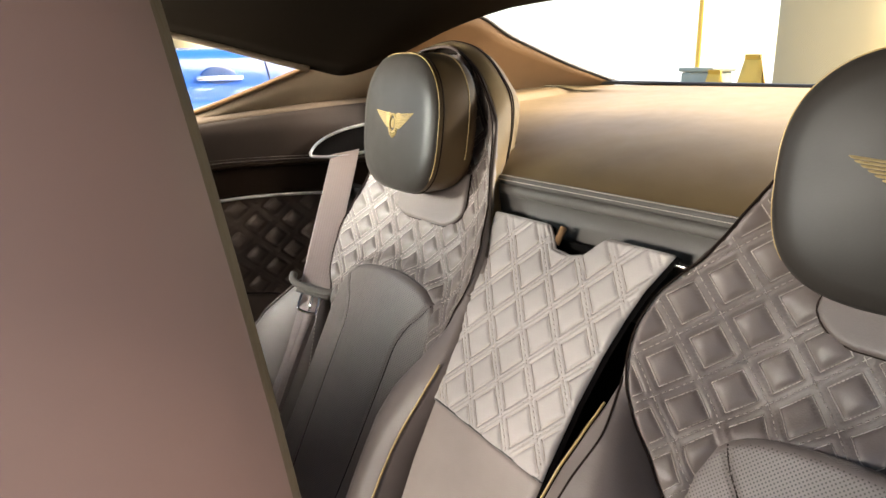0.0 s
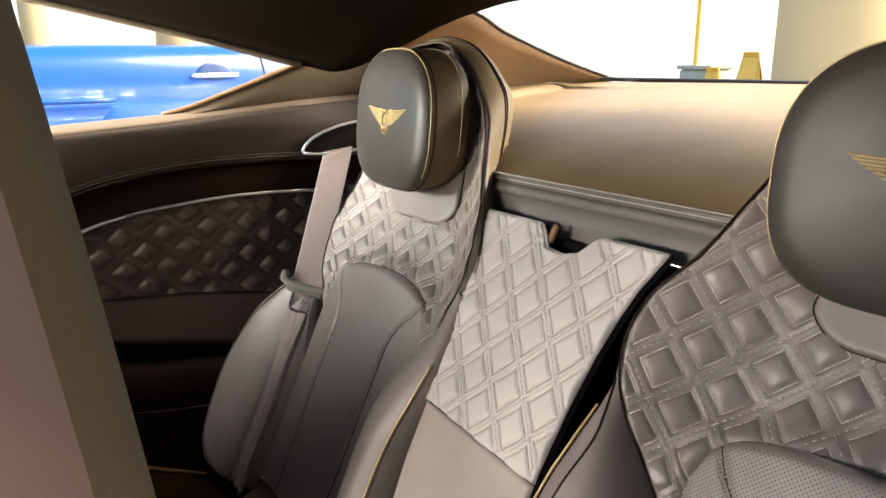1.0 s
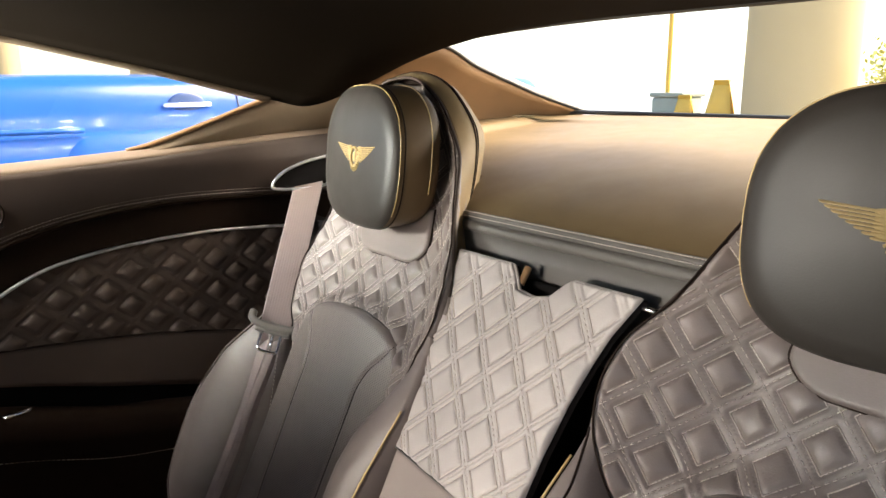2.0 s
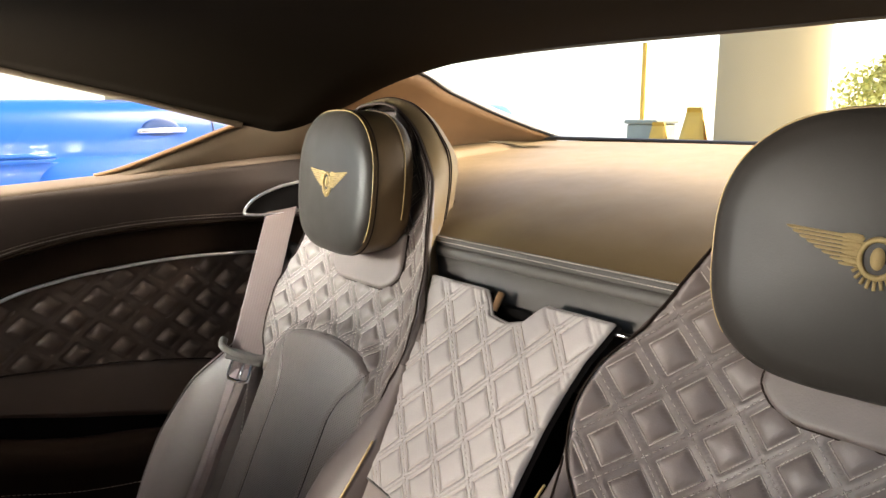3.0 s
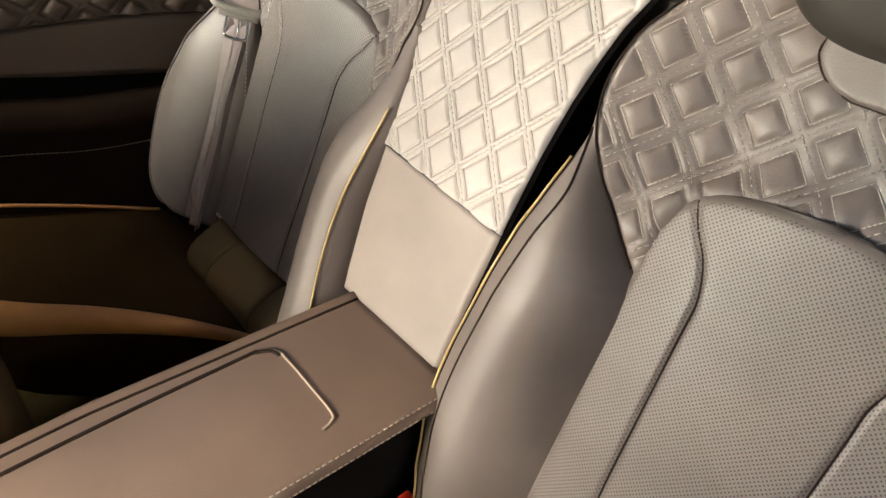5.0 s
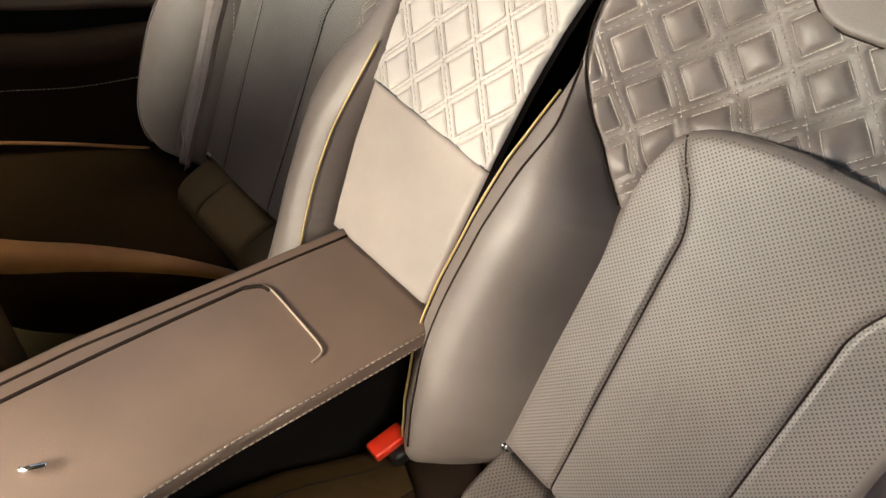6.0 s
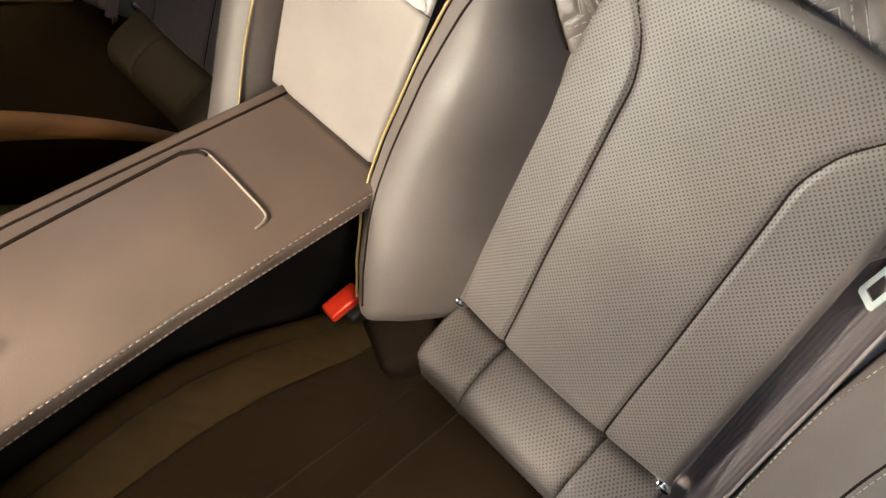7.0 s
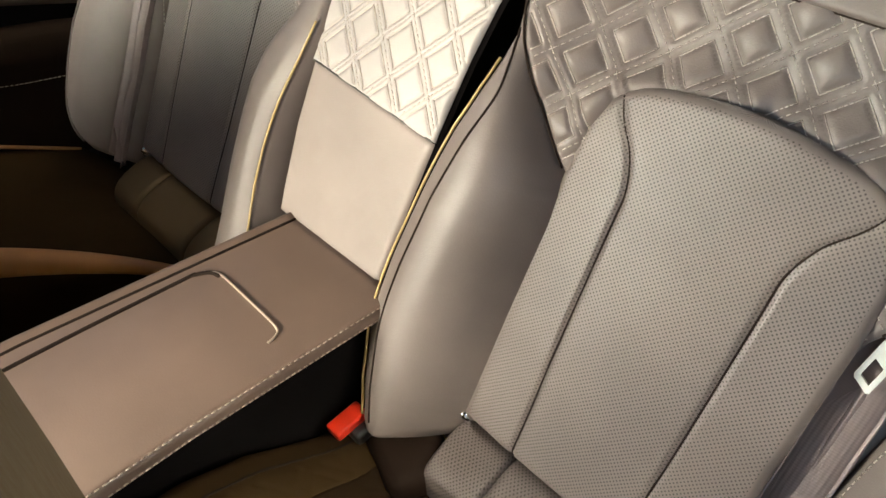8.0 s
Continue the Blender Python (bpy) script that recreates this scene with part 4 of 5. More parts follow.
def cushion(s, t):
    """Seat cushion, darkened for the footwell's shade; the inner bolster of the near one is quilted, the far one shows
    its rolled front lip.
    """
    if s < 0:
        back = spline([(-0.625, 0.575, 0.450), (-0.50, 0.60, 0.448), (-0.40, 0.605, 0.446), (-0.30, 0.61, 0.446), (-0.18, 0.61, 0.444)], 40)
        lip = spline([(-0.625, 0.16, 0.60), (-0.57, 0.215, 0.495), (-0.50, 0.307, 0.468), (-0.43, 0.392, 0.462), (-0.36, 0.462, 0.458), (-0.285, 0.525, 0.452), (-0.19, 0.59, 0.445)], 40)
        part("cushion", ruled("cushion", back, lip, 14, (0, 0, 0.006), (0.0, 0.05, -0.22)), M_BOLSTER, t, "olive-brown leather seat cushion darkened for the footwell's shade")
        r = np.interp(np.linspace(0, 1, 40), [0, 0.3, 0.75, 1], [0.030, 0.026, 0.012, 0.004])
        V = []
        for k in range(40):
            V.append([lip[k] + r[k] * np.array([0.55 * math.cos(g), -0.83 * math.cos(g), math.sin(g) - 0.75]) for g in np.linspace(-1.2, 2.9, 12)])
        part("front_lip", grid_mesh("front_lip", np.array(V)), M_TANLIP, t, "tan leather lip of the cushion, lightened for the light on it")
        tube("edge_piping", spline([(-0.622, 0.20, 0.612), (-0.622, 0.313, 0.571), (-0.622, 0.44, 0.516), (-0.62, 0.57, 0.452)], 30), 0.0028, M_TANLIP, t, 6, label="tan leather piping")
        return
    x = np.linspace(0.079, 0.60, 190)
    y = np.linspace(0.10, 0.60, 160)
    X, Y = np.meshgrid(x, y)
    rise = 0.094 * np.sin(np.clip((0.225 - X) / 0.115, 0, 1) * math.pi / 2) ** 1.6 + 0.055 * np.clip((X - 0.43) / 0.09, 0, 1) ** 1.4
    rise = rise * np.interp(Y, [0.1, 0.2, 0.36, 0.42, 0.50, 0.6], [0.9, 1.0, 1.0, 0.80, 0.30, 0.0])
    Z = 0.452 + rise + 0.02 * np.interp(Y, [0.1, 0.16, 0.3, 0.6], [-3.0, 0.6, 1.0, -0.5])
    Z += rounded(np.minimum(X - 0.079, 0.60 - X), 0.016)
    Z += quilt_height(X, Y, (0.056, 0.066, 0.2, 0.1), 0.35) * np.clip((0.205 - X) / 0.02, 0, 1) * np.clip((X - 0.113) / 0.006, 0, 1)
    cut = int(np.searchsorted(x, 0.150))
    S, T = np.stack([X, Y, Z], -1), np.stack([X, Y], -1)
    part("cushion", grid_mesh("cushion", S[:, cut - 1:], T[:, cut - 1:], (0, 0, -0.12), False, False), M_CUSHION, t, "brown leather seat cushion darkened for the footwell's shade")
    part("bolster", grid_mesh("bolster", S[:, :cut], T[:, :cut], (0, 0, -0.12), False, False), M_BOLSTER, t, "khaki leather bolster along the console, darkened for the footwell's shade")
    at = lambda xx, yy: np.array([Z[np.abs(y - b).argmin(), np.abs(x - a).argmin()] for a, b in zip(xx, yy)])
    for x0, x1 in ((0.110, 0.110), (0.205, 0.205), (MID - 0.062, MID - 0.062), (MID + 0.062, MID + 0.062)):
        yy = np.linspace(0.14, 0.57, 60)
        xx = np.linspace(x0, x1, 60)
        tube("cushion_seam", np.stack([xx, yy, at(xx, yy) + 0.0004], 1), 0.0013, M_SEAM, t, 5)


for s in (-1, 1):
    rear_seat(s)


# ---- hatch panel and armrest console between the seats ----
PANEL = np.array([(0.0, 0.588, 0.628), (0.16, 0.660, 0.773), (0.28, 0.7225, 0.873), (0.392, 0.786, 0.968)])


def panel_put(u, v, w):
    u, v, w = np.broadcast_arrays(np.asarray(u, float), np.asarray(v, float), np.asarray(w, float))
    a = np.interp(v, [0.0, 0.12, 0.2, 0.4], [26, 27, 32, 33.5]) * math.pi / 180
    y, z = np.interp(v, PANEL[:, 0], PANEL[:, 1]), np.interp(v, PANEL[:, 0], PANEL[:, 2])
    return np.stack([u, y + 0.012 - np.cos(a) * w, z - 0.004 + np.sin(a) * w], -1)


panel = thing("hatch_panel", "quilted taupe leather flap with a finger notch, lightened for the light on it", "seat panel")
half_r = lambda v: np.interp(v, [0, 0.037, 0.15, 0.228, 0.282, 0.32, 0.35, 0.39], [0.072, 0.0735, 0.0800, 0.0815, 0.086, 0.0916, 0.098, 0.1135])
half_l = lambda v: np.interp(v, [0, 0.025, 0.095, 0.16, 0.193, 0.2526, 0.317, 0.388], [0.090, 0.0936, 0.100, 0.0995, 0.1045, 0.1115, 0.127, 0.1436])


def panel_top(u):
    return 0.390 - np.interp(u, [-0.052, -0.040, -0.030, -0.005, 0.018, 0.032], [0, 0.012, 0.024, 0.027, 0.020, 0.0])


def panel_seam(u):
    return 0.1552 - 0.072 * u


def panel_sheet(nu, nv, quilted):
    s = np.linspace(0, 1, nu)
    r = np.linspace(0, 1, nv)[:, None]
    guess = -half_l(0.39) + (half_l(0.39) + half_r(0.39)) * s
    seam = panel_seam(guess * 0.80)
    vt, v0 = (panel_top(guess), seam + 0.0005) if quilted else (seam - 0.0005, np.zeros(nu))
    V = v0[None] + (vt - v0)[None] * r
    U = -half_l(V) + (half_l(V) + half_r(V)) * s[None]
    d = np.minimum(np.minimum(U + half_l(V), half_r(V) - U), np.minimum(vt[None] - V + (0 if quilted else 0.05), V - v0[None] + 0.05))
    h = rounded(d, 0.004)
    if quilted:
        h = h + quilt_height(U, V, PANEL_QUILT, 0.62, 0.375) * np.clip(d / 0.003, 0, 1)
    return grid_mesh("panel", panel_put(U, V, h), np.stack([U, V], -1), (0, 0.008, -0.004))


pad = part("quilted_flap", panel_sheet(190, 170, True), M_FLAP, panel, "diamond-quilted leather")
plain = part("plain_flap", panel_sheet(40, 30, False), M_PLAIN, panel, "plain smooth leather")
# rims coloured black for the shade in the gaps round the flap
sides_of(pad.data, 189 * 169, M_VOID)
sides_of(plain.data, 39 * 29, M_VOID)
flap = Field([(0.150, -0.0985, 0.079), (0.20, -0.104, 0.080), (0.265, -0.114, 0.083), (0.32, -0.126, 0.090), (0.35, -0.133, 0.097), (0.380, -0.140, 0.108)], panel_put, lambda u, v, d: quilt_height(u, v, PANEL_QUILT, 0.62, 0.375), 10, 10)
quilt_threads("stitching", flap, PANEL_QUILT, pad, lambda u, v: panel_seam(u) + 0.003 < v < panel_top(u) - 0.004, 0.0062, True, 0.375)
us = np.linspace(-0.0985, 0.0795, 30)
tube("seam", panel_put(us, panel_seam(us), 0.0004), 0.0009, M_BULK, pad, 5)
uu = np.linspace(-0.142, 0.112, 60)
tube("edge_piping", panel_put(uu, panel_top(uu) - 0.001, -0.004), 0.0022, M_FLAP, pad, 6)
# black block for the shade inside the finger notch
notch = part("notch_shade", placed(rounded_box("notch_shade", (0.080, 0.010, 0.040), 0.004), pose(-0.008, 0.806, 0.925, -30, 0, 0)), M_VOID, panel)
tube("pull_tab", panel_put(np.full(8, -0.036), np.linspace(0.372, 0.396, 8), -0.008), 0.004, M_PILLAR, panel, 8, label="tan leather pull tab")

console = thing("armrest_console", "brown-grey leather armrest console with a recessed lid", "armrest")
TOP = 0.625


def console_top():
    y = np.linspace(0.02, 0.602, 60)
    s = np.linspace(0, 1, 60)
    a = np.interp(y, [0.0, 0.32, 0.6], [-0.110, -0.1045, -0.0765])
    b = np.interp(y, [0.0, 0.38, 0.6], [0.096, 0.094, 0.104])
    X = a[:, None] + (b - a)[:, None] * s[None]
    Y = np.repeat(y[:, None], 60, 1)
    d = np.minimum(X - a[:, None], b[:, None] - X)
    Z = TOP + rounded(d, 0.007)
    # raised rail on the far edge
    Z = Z + 0.003 * np.exp(-((X - a[:, None] - 0.008) / 0.006) ** 2)
    return grid_mesh("top", np.stack([X, Y, Z], -1), np.stack([X, Y], -1), (0, 0, -0.006))


part("top", console_top(), M_LID, console, "smooth leather top")
# groove of the lid: a dark slit along the far side and a painted glint at the rear
slit = spline([(-0.072, 0.05, TOP + 0.0004), (-0.0685, 0.306, TOP + 0.0004), (-0.0605, 0.462, TOP + 0.0004), (-0.058, 0.478, TOP + 0.0004), (-0.050, 0.4905, TOP + 0.0004), (-0.040, 0.494, TOP + 0.0004)], 60)
tube("lid_slit", slit, 0.0022, M_SEAM, console, 6)
lip = spline([(-0.055, 0.486, TOP + 0.001), (-0.046, 0.4945, TOP + 0.001), (-0.03, 0.4965, TOP + 0.001), (0.03, 0.4955, TOP + 0.001), (0.054, 0.494, TOP + 0.001), (0.061, 0.488, TOP + 0.001), (0.063, 0.478, TOP + 0.0008)], 60)
tube("lid_glint", lip, 0.0012, M_GLINT_THREAD, console, 6, label="light caught at the lid's rear groove, drawn as a pale line")
rail = [(np.interp(y, [0.0, 0.32, 0.6], [-0.110, -0.1045, -0.0765]) + 0.017, y, TOP + 0.0006) for y in np.linspace(0.03, 0.6, 30)]
tube("rail_slit", rail, 0.0016, M_SEAM, console, 6)
side_b = [(np.interp(y, [0.0, 0.38, 0.6], [0.096, 0.094, 0.104]), y) for y in np.linspace(0.03, 0.60, 40)]
part("stitching", joined("stitching", dashes([(x - 0.003, y, TOP - 0.0005) for x, y in side_b], 0.0038, 0.0024, 0.0006) + dashes([(x + 0.0006, y, TOP - 0.011) for x, y in side_b], 0.0038, 0.0024, 0.0006)), M_GLINT_THREAD, console, "pale stitching along the edge", kind="stuff")
# sides coloured near-black for the shade below the lid
part("body", placed(rounded_box("body", (0.150, 0.60, 0.40), 0.01, 2), Matrix.Translation((-0.005, 0.305, 0.403))), M_VOID, console, "console side coloured near-black for its shade")
tube("lid_latch", spline([(0.010, 0.245, TOP + 0.003), (0.016, 0.25, TOP + 0.006), (0.020, 0.262, TOP + 0.004)], 10), 0.003, M_CHROME, console, 6, label="chrome lid latch")

# ---- belts and buckle ----
def belt(name, centre, across, width, material, label, parent=None, folds=0.0, gathered=None):
    """Webbing along a path; across: its direction at each point; gathered: width of its folded lower half."""
    n = 60
    c = spline(centre, n)
    a = spline(across, n)
    a /= np.linalg.norm(a, axis=1)[:, None]
    wide = np.interp(np.arange(n) / n, [0, 0.36, 0.50, 1], [width, width, gathered or width, gathered or width])
    folds = folds * (np.ones(n) if gathered is None else np.interp(np.arange(n) / n, [0, 0.38, 0.52, 1], [0, 0, 1, 1]))
    P = np.array([[c[i] + a[i] * wide[i] * f + FORWARD * folds[i] * (math.cos(f * 4 * math.pi + 0.3) - 1) * (1 - 0.3 * i / n) for f in np.linspace(-0.5, 0.5, 25)] for i in range(n)])
    L = np.concatenate([[0], np.cumsum(np.linalg.norm(np.diff(c, axis=0), axis=1))])
    UV = np.stack([np.repeat(np.linspace(0, width, 25)[None], n, 0), np.repeat(L[:, None], 25, 1)], -1)
    return part(name, grid_mesh(name, P, UV, (0, 0.0012, 0)), material, parent, label)


def seat_belt(s):
    t = thing("seat_belt", "pale taupe seat belt webbing with a tongue hanging on it", "seat belt", "rear seat belts")
    if s < 0:
        mid = [(-0.652, 0.878, 1.018), (-0.604, 0.838, 0.972), (-0.548, 0.779, 0.886), (-0.489, 0.717, 0.795), (-0.489, 0.700, 0.760), (-0.486, 0.668, 0.695), (-0.481, 0.634, 0.628), (-0.485, 0.602, 0.560), (-0.48, 0.57, 0.50)]
        tongue_at, pale = 3, M_GREY
    else:
        mid = [(0.600, 0.845, 1.000), (0.56, 0.80, 0.92), (0.490, 0.760, 0.80), (0.466, 0.734, 0.731), (0.464, 0.714, 0.694), (0.464, 0.688, 0.634), (0.463, 0.653, 0.564), (0.463, 0.622, 0.504), (0.463, 0.60, 0.45)]
        tongue_at, pale = 3, M_PALE
    across = [(0.62, 0.70, -0.25)] * 4 + [(0.70, 0.50, -0.30)] + [(0.62, 0.10, -0.62)] * (len(mid) - 5) if s < 0 else [(1.0, 0.10, -0.05)] * len(mid)
    belt("webbing", mid, across, 0.046 if s < 0 else 0.040, M_BELT, "ribbed taupe webbing", t, 0.009 if s < 0 else 0.0055, 0.027 if s < 0 else None)
    m = np.array(mid)
    p = m[tongue_at]
    along = m[tongue_at + 1] - m[tongue_at - 1]
    along /= np.linalg.norm(along)
    side = np.array(across[0]) / np.linalg.norm(across[0])
    front = np.cross(along, side)
    if front[1] > 0:
        front = -front
    frame_m = Matrix(((side[0], front[0], -along[0], p[0]), (side[1], front[1], -along[1], p[1]), (side[2], front[2], -along[2], p[2]), (0, 0, 0, 1)))
    put = lambda me, x, y, z: placed(placed(me, Matrix.Translation((x, y, z))), frame_m)
    if s < 0:
        head = spline([(-0.036, 0.004, 0.010), (-0.034, 0.008, -0.002), (-0.018, 0.009, -0.008), (0.018, 0.009, -0.008), (0.034, 0.008, -0.002), (0.036, 0.004, 0.010)], 24)
        V, F = tube_data(head, 0.0062, 8)
        part("tongue_head", placed(mesh_from("tongue_head", V, F), frame_m), M_GREY, t, "moulded grey tongue head")
        part("tongue_cover", put(rounded_box("tongue_cover", (0.056, 0.008, 0.018), 0.004), 0, 0.008, -0.010), M_GREY, t)
        loop = spline([(-0.014, 0.009, -0.018), (-0.015, 0.010, -0.040), (-0.010, 0.010, -0.046), (0.010, 0.010, -0.046), (0.015, 0.010, -0.040), (0.014, 0.009, -0.018)], 24)
        V, F = tube_data(loop, 0.0024, 6)
        part("tongue_plate", placed(mesh_from("tongue_plate", V, F), frame_m), M_CHROME, t, "bright metal tongue plate")
        V, F = tube_data([(0.003, 0.010, -0.02), (0.003, 0.010, -0.045)], 0.0022, 6)
        part("tongue_plate", placed(mesh_from("tongue_plate", V, F), frame_m), M_CHROME, t)
    else:
        # a flat ring lying on the webbing, its long way up along the belt's outer side
        o, e1, e2 = np.array([0.451, 0.7285, 0.7165]) + FORWARD * 0.010, np.array([0.013, -0.0035, -0.0065]), np.array([0.010, 0.030, 0.060])
        e1, e2 = e1 / np.linalg.norm(e1), e2 / np.linalg.norm(e2)
        up = np.cross(e1, e2)
        up = up if up[1] < 0 else -up
        rim = [(0.002, 0.0), (0.015, 0.0), (0.017, 0.002), (0.017, 0.040), (0.015, 0.042), (0.002, 0.042), (0.0, 0.040), (0.0, 0.002)]
        hole = [(0.0045, 0.005), (0.0125, 0.005), (0.013, 0.0055), (0.013, 0.020), (0.0125, 0.0205), (0.0045, 0.0205), (0.004, 0.020), (0.004, 0.0055)]
        V = [o + e1 * a + e2 * q + up * h for h in (0.004, 0.0) for ring in (rim, hole) for a, q in ring]
        F = []
        for q in range(8):
            n8 = (q + 1) % 8
            F += [(q, n8, 8 + n8, 8 + q), (16 + n8, 16 + q, 24 + q, 24 + n8), (q, 16 + q, 16 + n8, n8), (8 + n8, 24 + n8, 24 + q, 8 + q)]
        part("tongue_head", mesh_from("tongue_head", V, F, False), M_PALE, t, "pale moulded tongue with a square slot")
    return t


for s in (-1, 1):
    seat_belt(s)
for s in (-1, 1):
    g = thing("belt_guide", "chrome-edged belt opening in the side trim", "belt guide", "belt guides")
    rim = spline([(s * 0.628, 0.788, 0.984), (s * 0.622, 0.80, 1.002), (s * 0.615, 0.825, 1.016), (s * 0.608, 0.86, 1.026), (s * 0.60, 0.90, 1.028), (s * 0.60, 0.90, 0.990), (s * 0.61, 0.85, 0.978), (s * 0.625, 0.80, 0.978)], 50, True)
    tube("frame", rim, 0.0026, M_BRIGHT, g, 6, True, "polished chrome frame")
    c = rim.mean(0)
    # black sheet in place of the shade inside the opening
    V = list(rim + np.array([s * 0.003, 0, 0])) + [c + np.array([s * 0.004, 0, 0])]
    part("mouth", mesh_from("mouth", V, [(i, (i + 1) % 50, 50) for i in range(50)]), M_VOID, g, "shade of the opening, drawn as a black sheet")

buckle = thing("belt_buckle", "red-buttoned seat belt buckle beside the console", "belt buckle")
part("button", placed(rounded_box("button", (0.020, 0.040, 0.013), 0.003), pose(0.106, 0.524, 0.503, 8, 0, -2)), M_RED, buckle, "bright red release button")
part("housing", placed(rounded_box("housing", (0.026, 0.050, 0.020), 0.005), pose(0.114, 0.545, 0.492, 8, 0, -2)), M_BLACK, buckle, "black buckle housing")
part("base_cover", placed(rounded_box("base_cover", (0.085, 0.075, 0.05), 0.016), pose(0.160, 0.560, 0.462, 10, 0, -20)), M_BROWN, buckle, "dark brown fabric cover")

# ---- front seats ----
def front_seat(cx, name_label, dy=0.0, side_hide=M_FRONT, broad=False):
    """A tall backrest with rounded corners, its rear face covered in khaki leather, on a cushion."""
    t = thing("front_seat", name_label, "car seat", "front seats")
    P = []
    # height, half width, rear face, depth
    for z, h, yb, dep in spline([(0.40, 0.045, 0.290, 0.12), (0.55, 0.050, 0.2845, 0.15), (0.65, 0.0785, 0.2757, 0.155), (0.74, 0.1068, 0.267, 0.155), (0.82, 0.1358, 0.2605, 0.155), (0.90, 0.172, 0.2800, 0.155), (0.98, 0.180, 0.2800, 0.155), (1.06, 0.1720, 0.2845, 0.155), (1.10, 0.1605, 0.2825, 0.155), (1.14, 0.1460, 0.2786, 0.15), (1.18, 0.128, 0.274, 0.145), (1.22, 0.114, 0.268, 0.14), (1.27, 0.10, 0.256, 0.12), (1.295, 0.08, 0.246, 0.09), (1.30, 0.02, 0.238, 0.05)], 60):
        row = []
        full = min(float(np.interp(z, [0.4, 0.6, 0.85, 1.0, 1.08, 1.30], [0.20, 0.225, 0.235, 0.20, 0.14, 0.12])), h * 6)
        for a in np.linspace(0, 2 * math.pi, 80, endpoint=False):
            c, q = math.cos(a), math.sin(a)
            e = 2 / 6.0
            right = h if c > 0 and not broad else full
            turned = 0.0 if broad or c > 0 else 0.55 * full * abs(c) ** e
            row.append((cx + right * abs(c) ** e * (1 if c > 0 else -1), dy + yb - turned - dep / 2 + dep / 2 * abs(q) ** e * (1 if q > 0 else -1), z))
        P.append(row)
    P = np.array(P)
    front = np.concatenate([P[:, 27:], P[:, :11]], 1)
    part("backrest", grid_mesh("backrest", front), side_hide, t, "smooth leather sides of the backrest")
    part("back_panel", grid_mesh("back_panel", P[:, 10:28]), M_KHAKI, t, "khaki leather rear face of the backrest")
    part("cushion", placed(rounded_box("cushion", (0.46, 0.50, 0.16), 0.05, 4), Matrix.Translation((cx, -0.10 + dy, 0.40))), M_BROWN, t)
    return t


front_seat(-0.36, "olive khaki leather front seat standing upright", -0.015, M_KHAKI, True)
front_seat(0.320, "pinkish brown leather front seat with a khaki rear face")

# ---- outside ----
M_FLOOR, fN, fL, fB = shader("showroom_floor", (0.20, 0.19, 0.18), 0.3)
fL.new(mixed(fN, fL, speck(fN, fL, 3.0), (0.17, 0.16, 0.15), (0.23, 0.22, 0.21)), fB.inputs["Base Color"])
ground = structure("ground", mesh_from("ground", [(-400, -400, 0), (400, -400, 0), (400, 400, 0), (-400, 400, 0)], [(0, 1, 2, 3)], False), M_FLOOR, "pale polished showroom floor", "floor")
M_BLUE, bN, bL, bB = shader("blue_paint", (0.006, 0.062, 0.28), 0.25)
bB.inputs["Coat Weight"].default_value, bB.inputs["Coat Roughness"].default_value = 0.18, 0.03
bB.inputs["Specular IOR Level"].default_value = 0.25
bL.new(mixed(bN, bL, speck(bN, bL, 900.0), (0.005, 0.057, 0.265), (0.007, 0.067, 0.30)), bB.inputs["Base Color"])


# darker copy of the blue paint for the shade in the handle's cup
M_CUP = plastic("shaded_blue_paint", (0.004, 0.030, 0.12), 0.35)


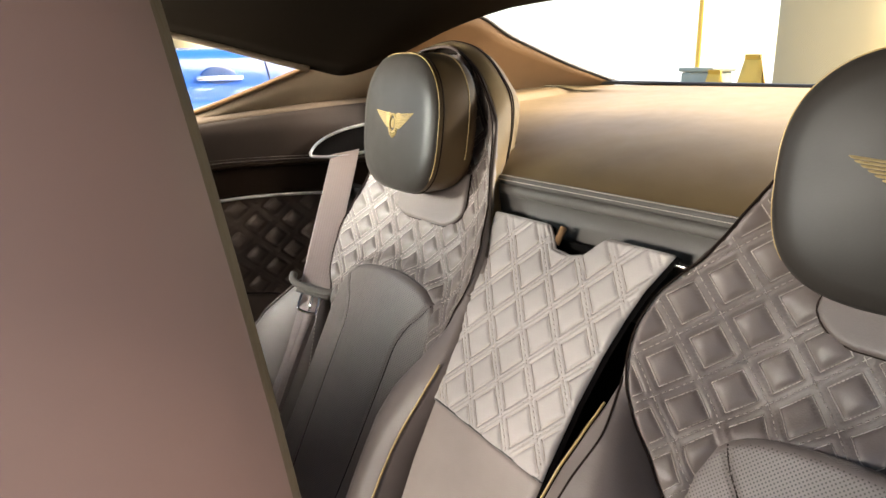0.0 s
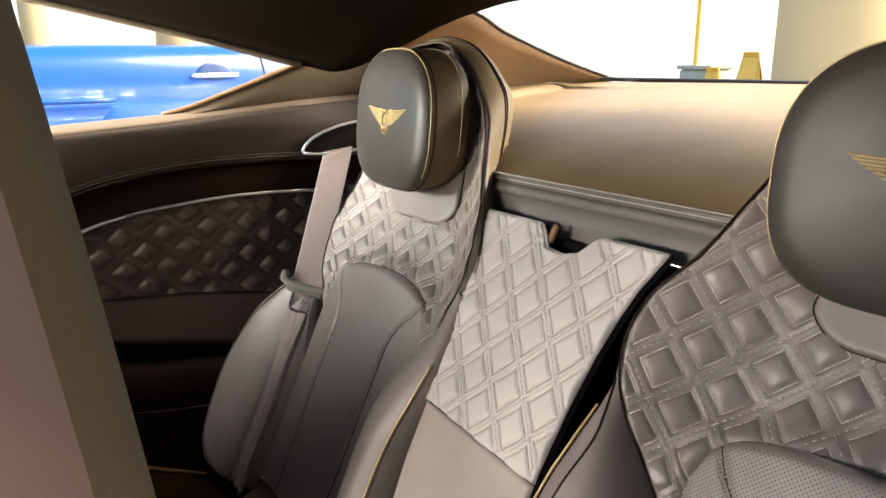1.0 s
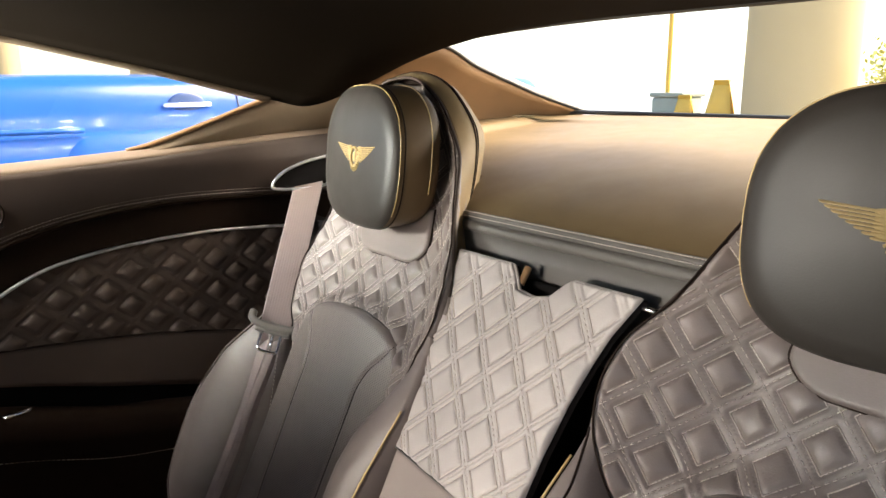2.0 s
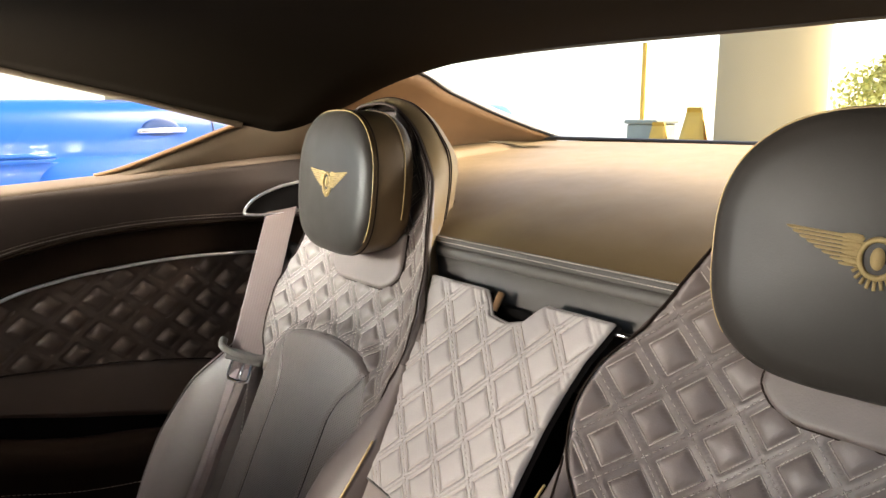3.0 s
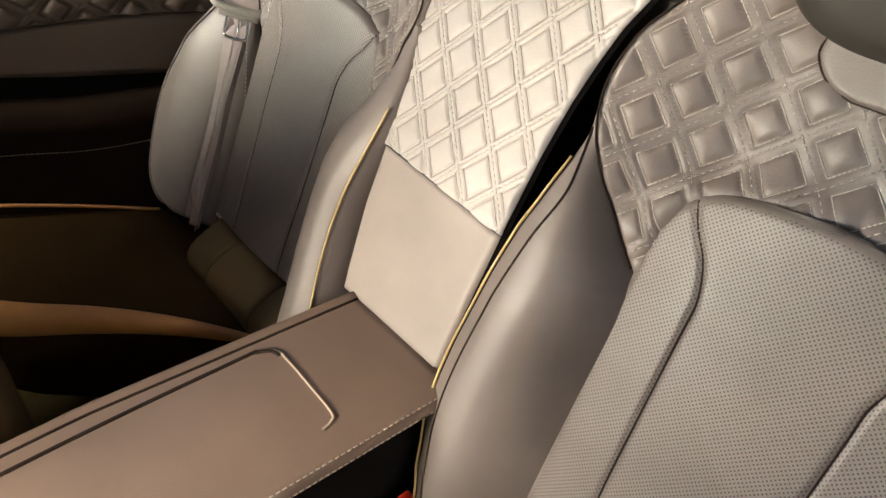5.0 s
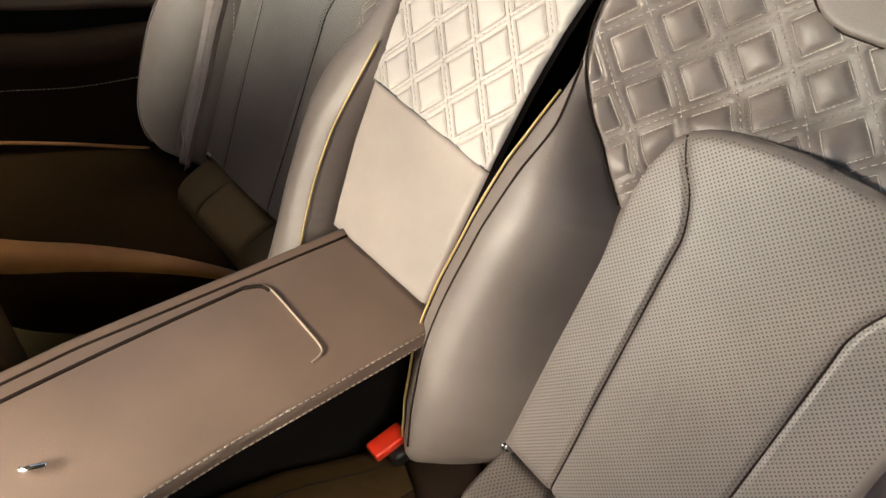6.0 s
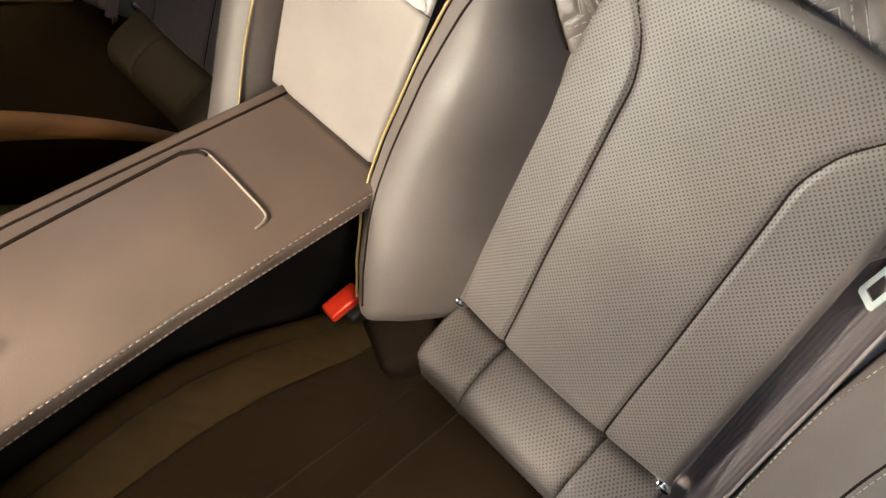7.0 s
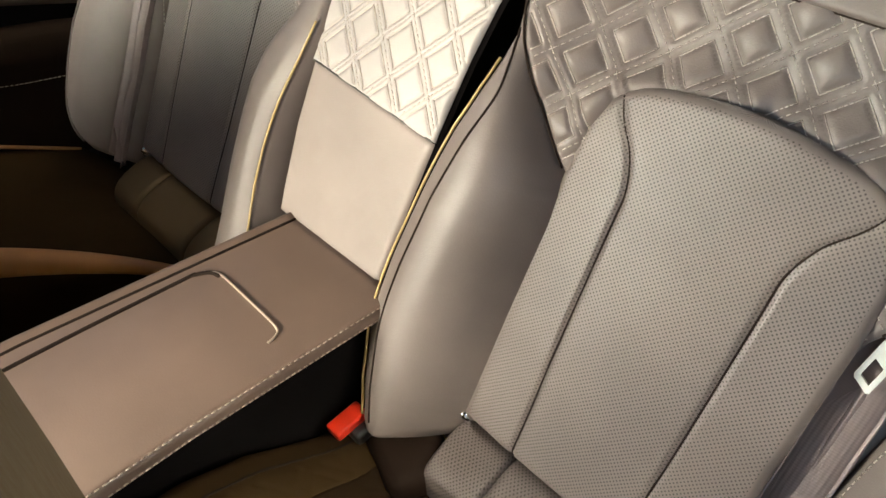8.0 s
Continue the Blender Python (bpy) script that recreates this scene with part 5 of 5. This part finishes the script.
def blue_car():
    t = thing("blue_car", "bright blue glossy car standing beside", "car")
    ys = np.linspace(-1.6, 3.4, 120)
    prof = [(0.25, 0.0), (0.45, 0.03), (0.70, 0.045), (0.90, 0.035), (0.97, 0.020), (0.99, 0.0), (1.06, -0.015), (1.13, -0.045), (1.17, -0.085), (1.188, -0.13), (1.195, -0.20)]
    pr = spline(prof, 50)
    P = []
    for y in ys:
        end = 0.25 * np.clip((abs(y - 0.9) - 1.7) / 0.8, 0, 1) ** 2
        hip = 0.05 * math.exp(-((y - 2.4) / 0.6) ** 2)
        P.append([(-2.35 + dx + hip * math.exp(-((z - 1.0) / 0.15) ** 2) - end, y, z - 0.02 * abs(y - 0.9) / 2.5) for z, dx in pr])
    part("body", grid_mesh("body", np.array(P), None, (-1.5, 0, 0)), M_BLUE, t, "glossy blue body side")
    for yy in (1.44,):
        tube("door_gap", [(-2.345 + np.interp(z, pr[:, 0], pr[:, 1]), yy + 0.10 * (1.19 - z) ** 2, z) for z in np.linspace(0.3, 1.15, 24)], 0.0025, M_BLACK, t, 5)
    h = part("door_handle", placed(rounded_box("door_handle", (0.025, 0.19, 0.022), 0.01), Matrix.Translation((-2.365, 1.235, 1.075))), M_CHROME, t, "chrome door handle")
    part("handle_recess", placed(ball("handle_recess"), Matrix.Translation((-2.372, 1.235, 1.075)) @ Matrix.Diagonal((0.010, 0.075, 0.048, 1))), M_CUP, t, "cup behind the handle, its shade put in as darker blue")
    tube("crease", [(-2.318, y, 1.0 - 0.035 * max(0, (y - 0.3)) ** 2 * 0.3) for y in np.linspace(-1.2, 0.85, 30)], 0.010, M_BLUE, t, 8)
    # reflections low on the flank, put into the shape as bulges with rounded shoulders
    for y0, y1 in ((-1.5, 0.60), (0.70, 2.2)):
        part("flank_reflection", placed(rounded_box("flank_reflection", (0.50, y1 - y0, 0.74), 0.17, 6), Matrix.Translation((-2.532, (y0 + y1) / 2, 0.655))), M_BLUE, t)
    for yw in (-0.9, 2.6):
        ringp = [(-2.36, yw + 0.30 * math.cos(a), 0.34 + 0.30 * math.sin(a)) for a in np.linspace(0, 2 * math.pi, 32, endpoint=False)]
        w = tube("tyre", ringp, 0.05, M_BLACK, t, 8, True)
        part("rim", placed(rounded_box("rim", (0.05, 0.40, 0.40), 0.19, 5), Matrix.Translation((-2.36, yw, 0.34))), M_CHROME, w)
    return t


blue_car()
M_WALL, wN, wL, wB = shader("plaster", (0.40, 0.31, 0.17), 0.8)
wL.new(mixed(wN, wL, speck(wN, wL, 2.0, 5.0), (0.36, 0.28, 0.15), (0.44, 0.34, 0.19)), wB.inputs["Base Color"])
M_YELLOW = plastic("yellow_plastic", (0.60, 0.36, 0.05), 0.5)
M_BOX = plastic("grey_green_paint", (0.20, 0.24, 0.21), 0.6)
M_BARK = cloth("bark", (0.12, 0.08, 0.05), 60.0)
M_LEAF, lN, lL, lB = shader("leaf", (0.36, 0.36, 0.08), 0.6)
isle = lN.new("ShaderNodeNewGeometry")
lL.new(mixed(lN, lL, isle.outputs["Random Per Island"], (0.24, 0.26, 0.05), (0.50, 0.46, 0.12)), lB.inputs["Base Color"])


def post(name, x, y, r, z1, material, label, category):
    P = np.array([[(x + r * math.cos(a), y + r * math.sin(a), z) for a in np.linspace(0, 2 * math.pi, 40, endpoint=False)] for z in np.linspace(0, z1, 8)])
    return structure(name, grid_mesh(name, P, None, None, True), material, label, category)


post("column", -2.48, 6.2, 0.42, 6.0, M_WALL, "tan round column behind the rear window", "column")
post("column", -6.0, 1.10, 0.10, 5.0, M_WALL, "slim yellowish column behind the blue car", "column")
post("column", -6.0, 2.15, 0.16, 5.0, M_WALL, "yellowish column behind the blue car", "column")
post("pole", -3.72, 6.2, 0.022, 1.75, M_YELLOW, "thin yellow pole behind the rear window", "pole")


def a_frame(x, y, h, label):
    """Folding warning board: two leaning boards joined at the top."""
    t = thing("warning_board", label, "warning board", "warning boards")
    for lean in (-1, 1):
        w = h * 0.24
        P = np.array([[(x + g * w * (1 - 0.75 * f), y + lean * 0.16 * (1 - f), h * f) for g in np.linspace(-1, 1, 5)] for f in np.linspace(0, 1, 8)])
        part("board", grid_mesh("board", P, None, (0, -0.012 * lean, 0)), M_YELLOW, t)
    return t


a_frame(-3.10, 6.1, 1.15, "yellow folding warning board standing on the floor")
a_frame(-3.46, 6.1, 1.02, "smaller yellow folding warning board standing on the floor")
crate = thing("planter_box", "grey-green box standing on the floor outside", "box")
part("body", placed(rounded_box("body", (0.34, 0.34, 1.0), 0.03), Matrix.Translation((-3.68, 6.3, 0.5))), M_BOX, crate)
part("lid", placed(rounded_box("lid", (0.37, 0.37, 0.04), 0.012), Matrix.Translation((-3.68, 6.3, 1.02))), M_BOX, crate)


def shrub(x, y, h, spread, seed):
    rng = random.Random(seed)
    t = thing("shrub", "yellow-green leafy shrub behind the rear window", "shrub")
    tube("trunk", spline([(x, y, 0), (x + 0.02, y, h * 0.3), (x - 0.02, y + 0.02, h * 0.55), (x, y, h * 0.8)], 12), 0.025, M_BARK, t, 8)
    V, F = [], []
    for i in range(3000):
        a, q = rng.uniform(0, 2 * math.pi), rng.uniform(-1, 1)
        r = spread * rng.uniform(0.25, 1.0) * (0.8 + 0.3 * math.sin(3 * a + 5 * q))
        c0 = Vector((x + r * math.cos(a) * math.sqrt(1 - q * q), y + r * math.sin(a) * math.sqrt(1 - q * q), h * 0.72 + 0.28 * h * q * rng.uniform(0.6, 1)))
        u = Vector((rng.gauss(0, 1), rng.gauss(0, 1), rng.gauss(0, 1))).normalized()
        w = u.orthogonal().normalized()
        L, W = rng.uniform(0.03, 0.06), rng.uniform(0.010, 0.018)
        o = len(V)
        V += [c0, c0 + u * L * 0.5 + w * W, c0 + u * L, c0 + u * L * 0.5 - w * W]
        F.append((o, o + 1, o + 2, o + 3))
    part("crown", mesh_from("crown", V, F, False), M_LEAF, t, "loose crown of small yellow-green leaves", kind="stuff")


shrub(-1.62, 6.3, 1.58, 0.46, 4)


M_LAMP, pN, pL, pB = shader("lamp_lens", (0.9, 0.9, 0.88), 0.3)
pB.inputs["Emission Color"].default_value = (1.0, 0.97, 0.90, 1)
pB.inputs["Emission Strength"].default_value = 40.0


def lamp_rail(x, y0, y1, z, count):
    """Lighting rail on two posts, mirrored in the blue paint."""
    t = thing("lamp_rail", "grey lighting rail with small bright spot lamps", "lamp rail", "lamp rails")
    for y in (y0, y1):
        tube("post", [(x, y, 0), (x, y, z)], 0.03, M_GREY, t, 8)
    tube("rail", [(x, y0, z), (x, y1, z)], 0.02, M_GREY, t, 8)
    rng = random.Random(int(z * 10))
    for y in np.linspace(y0 + 0.2, y1 - 0.2, count):
        yy, drop, r = y + rng.uniform(-0.2, 0.2), rng.uniform(0.10, 0.75), rng.uniform(0.5, 1.5)
        tube("rod", [(x, yy, z), (x, yy, z - drop)], 0.008, M_GREY, t, 6)
        lamp = part("spot_lamp", placed(rounded_box("spot_lamp", (0.10, 0.10, 0.12), 0.04), Matrix.Translation((x, yy, z - drop - 0.06))), M_GREY, t)
        part("lens", placed(rounded_box("lens", (0.09 * r, 0.09 * r, 0.03), 0.012), Matrix.Translation((x, yy, z - drop - 0.13))), M_LAMP, lamp, "bright lamp lens")


lamp_rail(1.9, -0.6, 4.6, 3.1, 12)
lamp_rail(2.9, -0.2, 5.2, 3.4, 10)
lamp_rail(1.2, 0.2, 4.0, 2.7, 7)
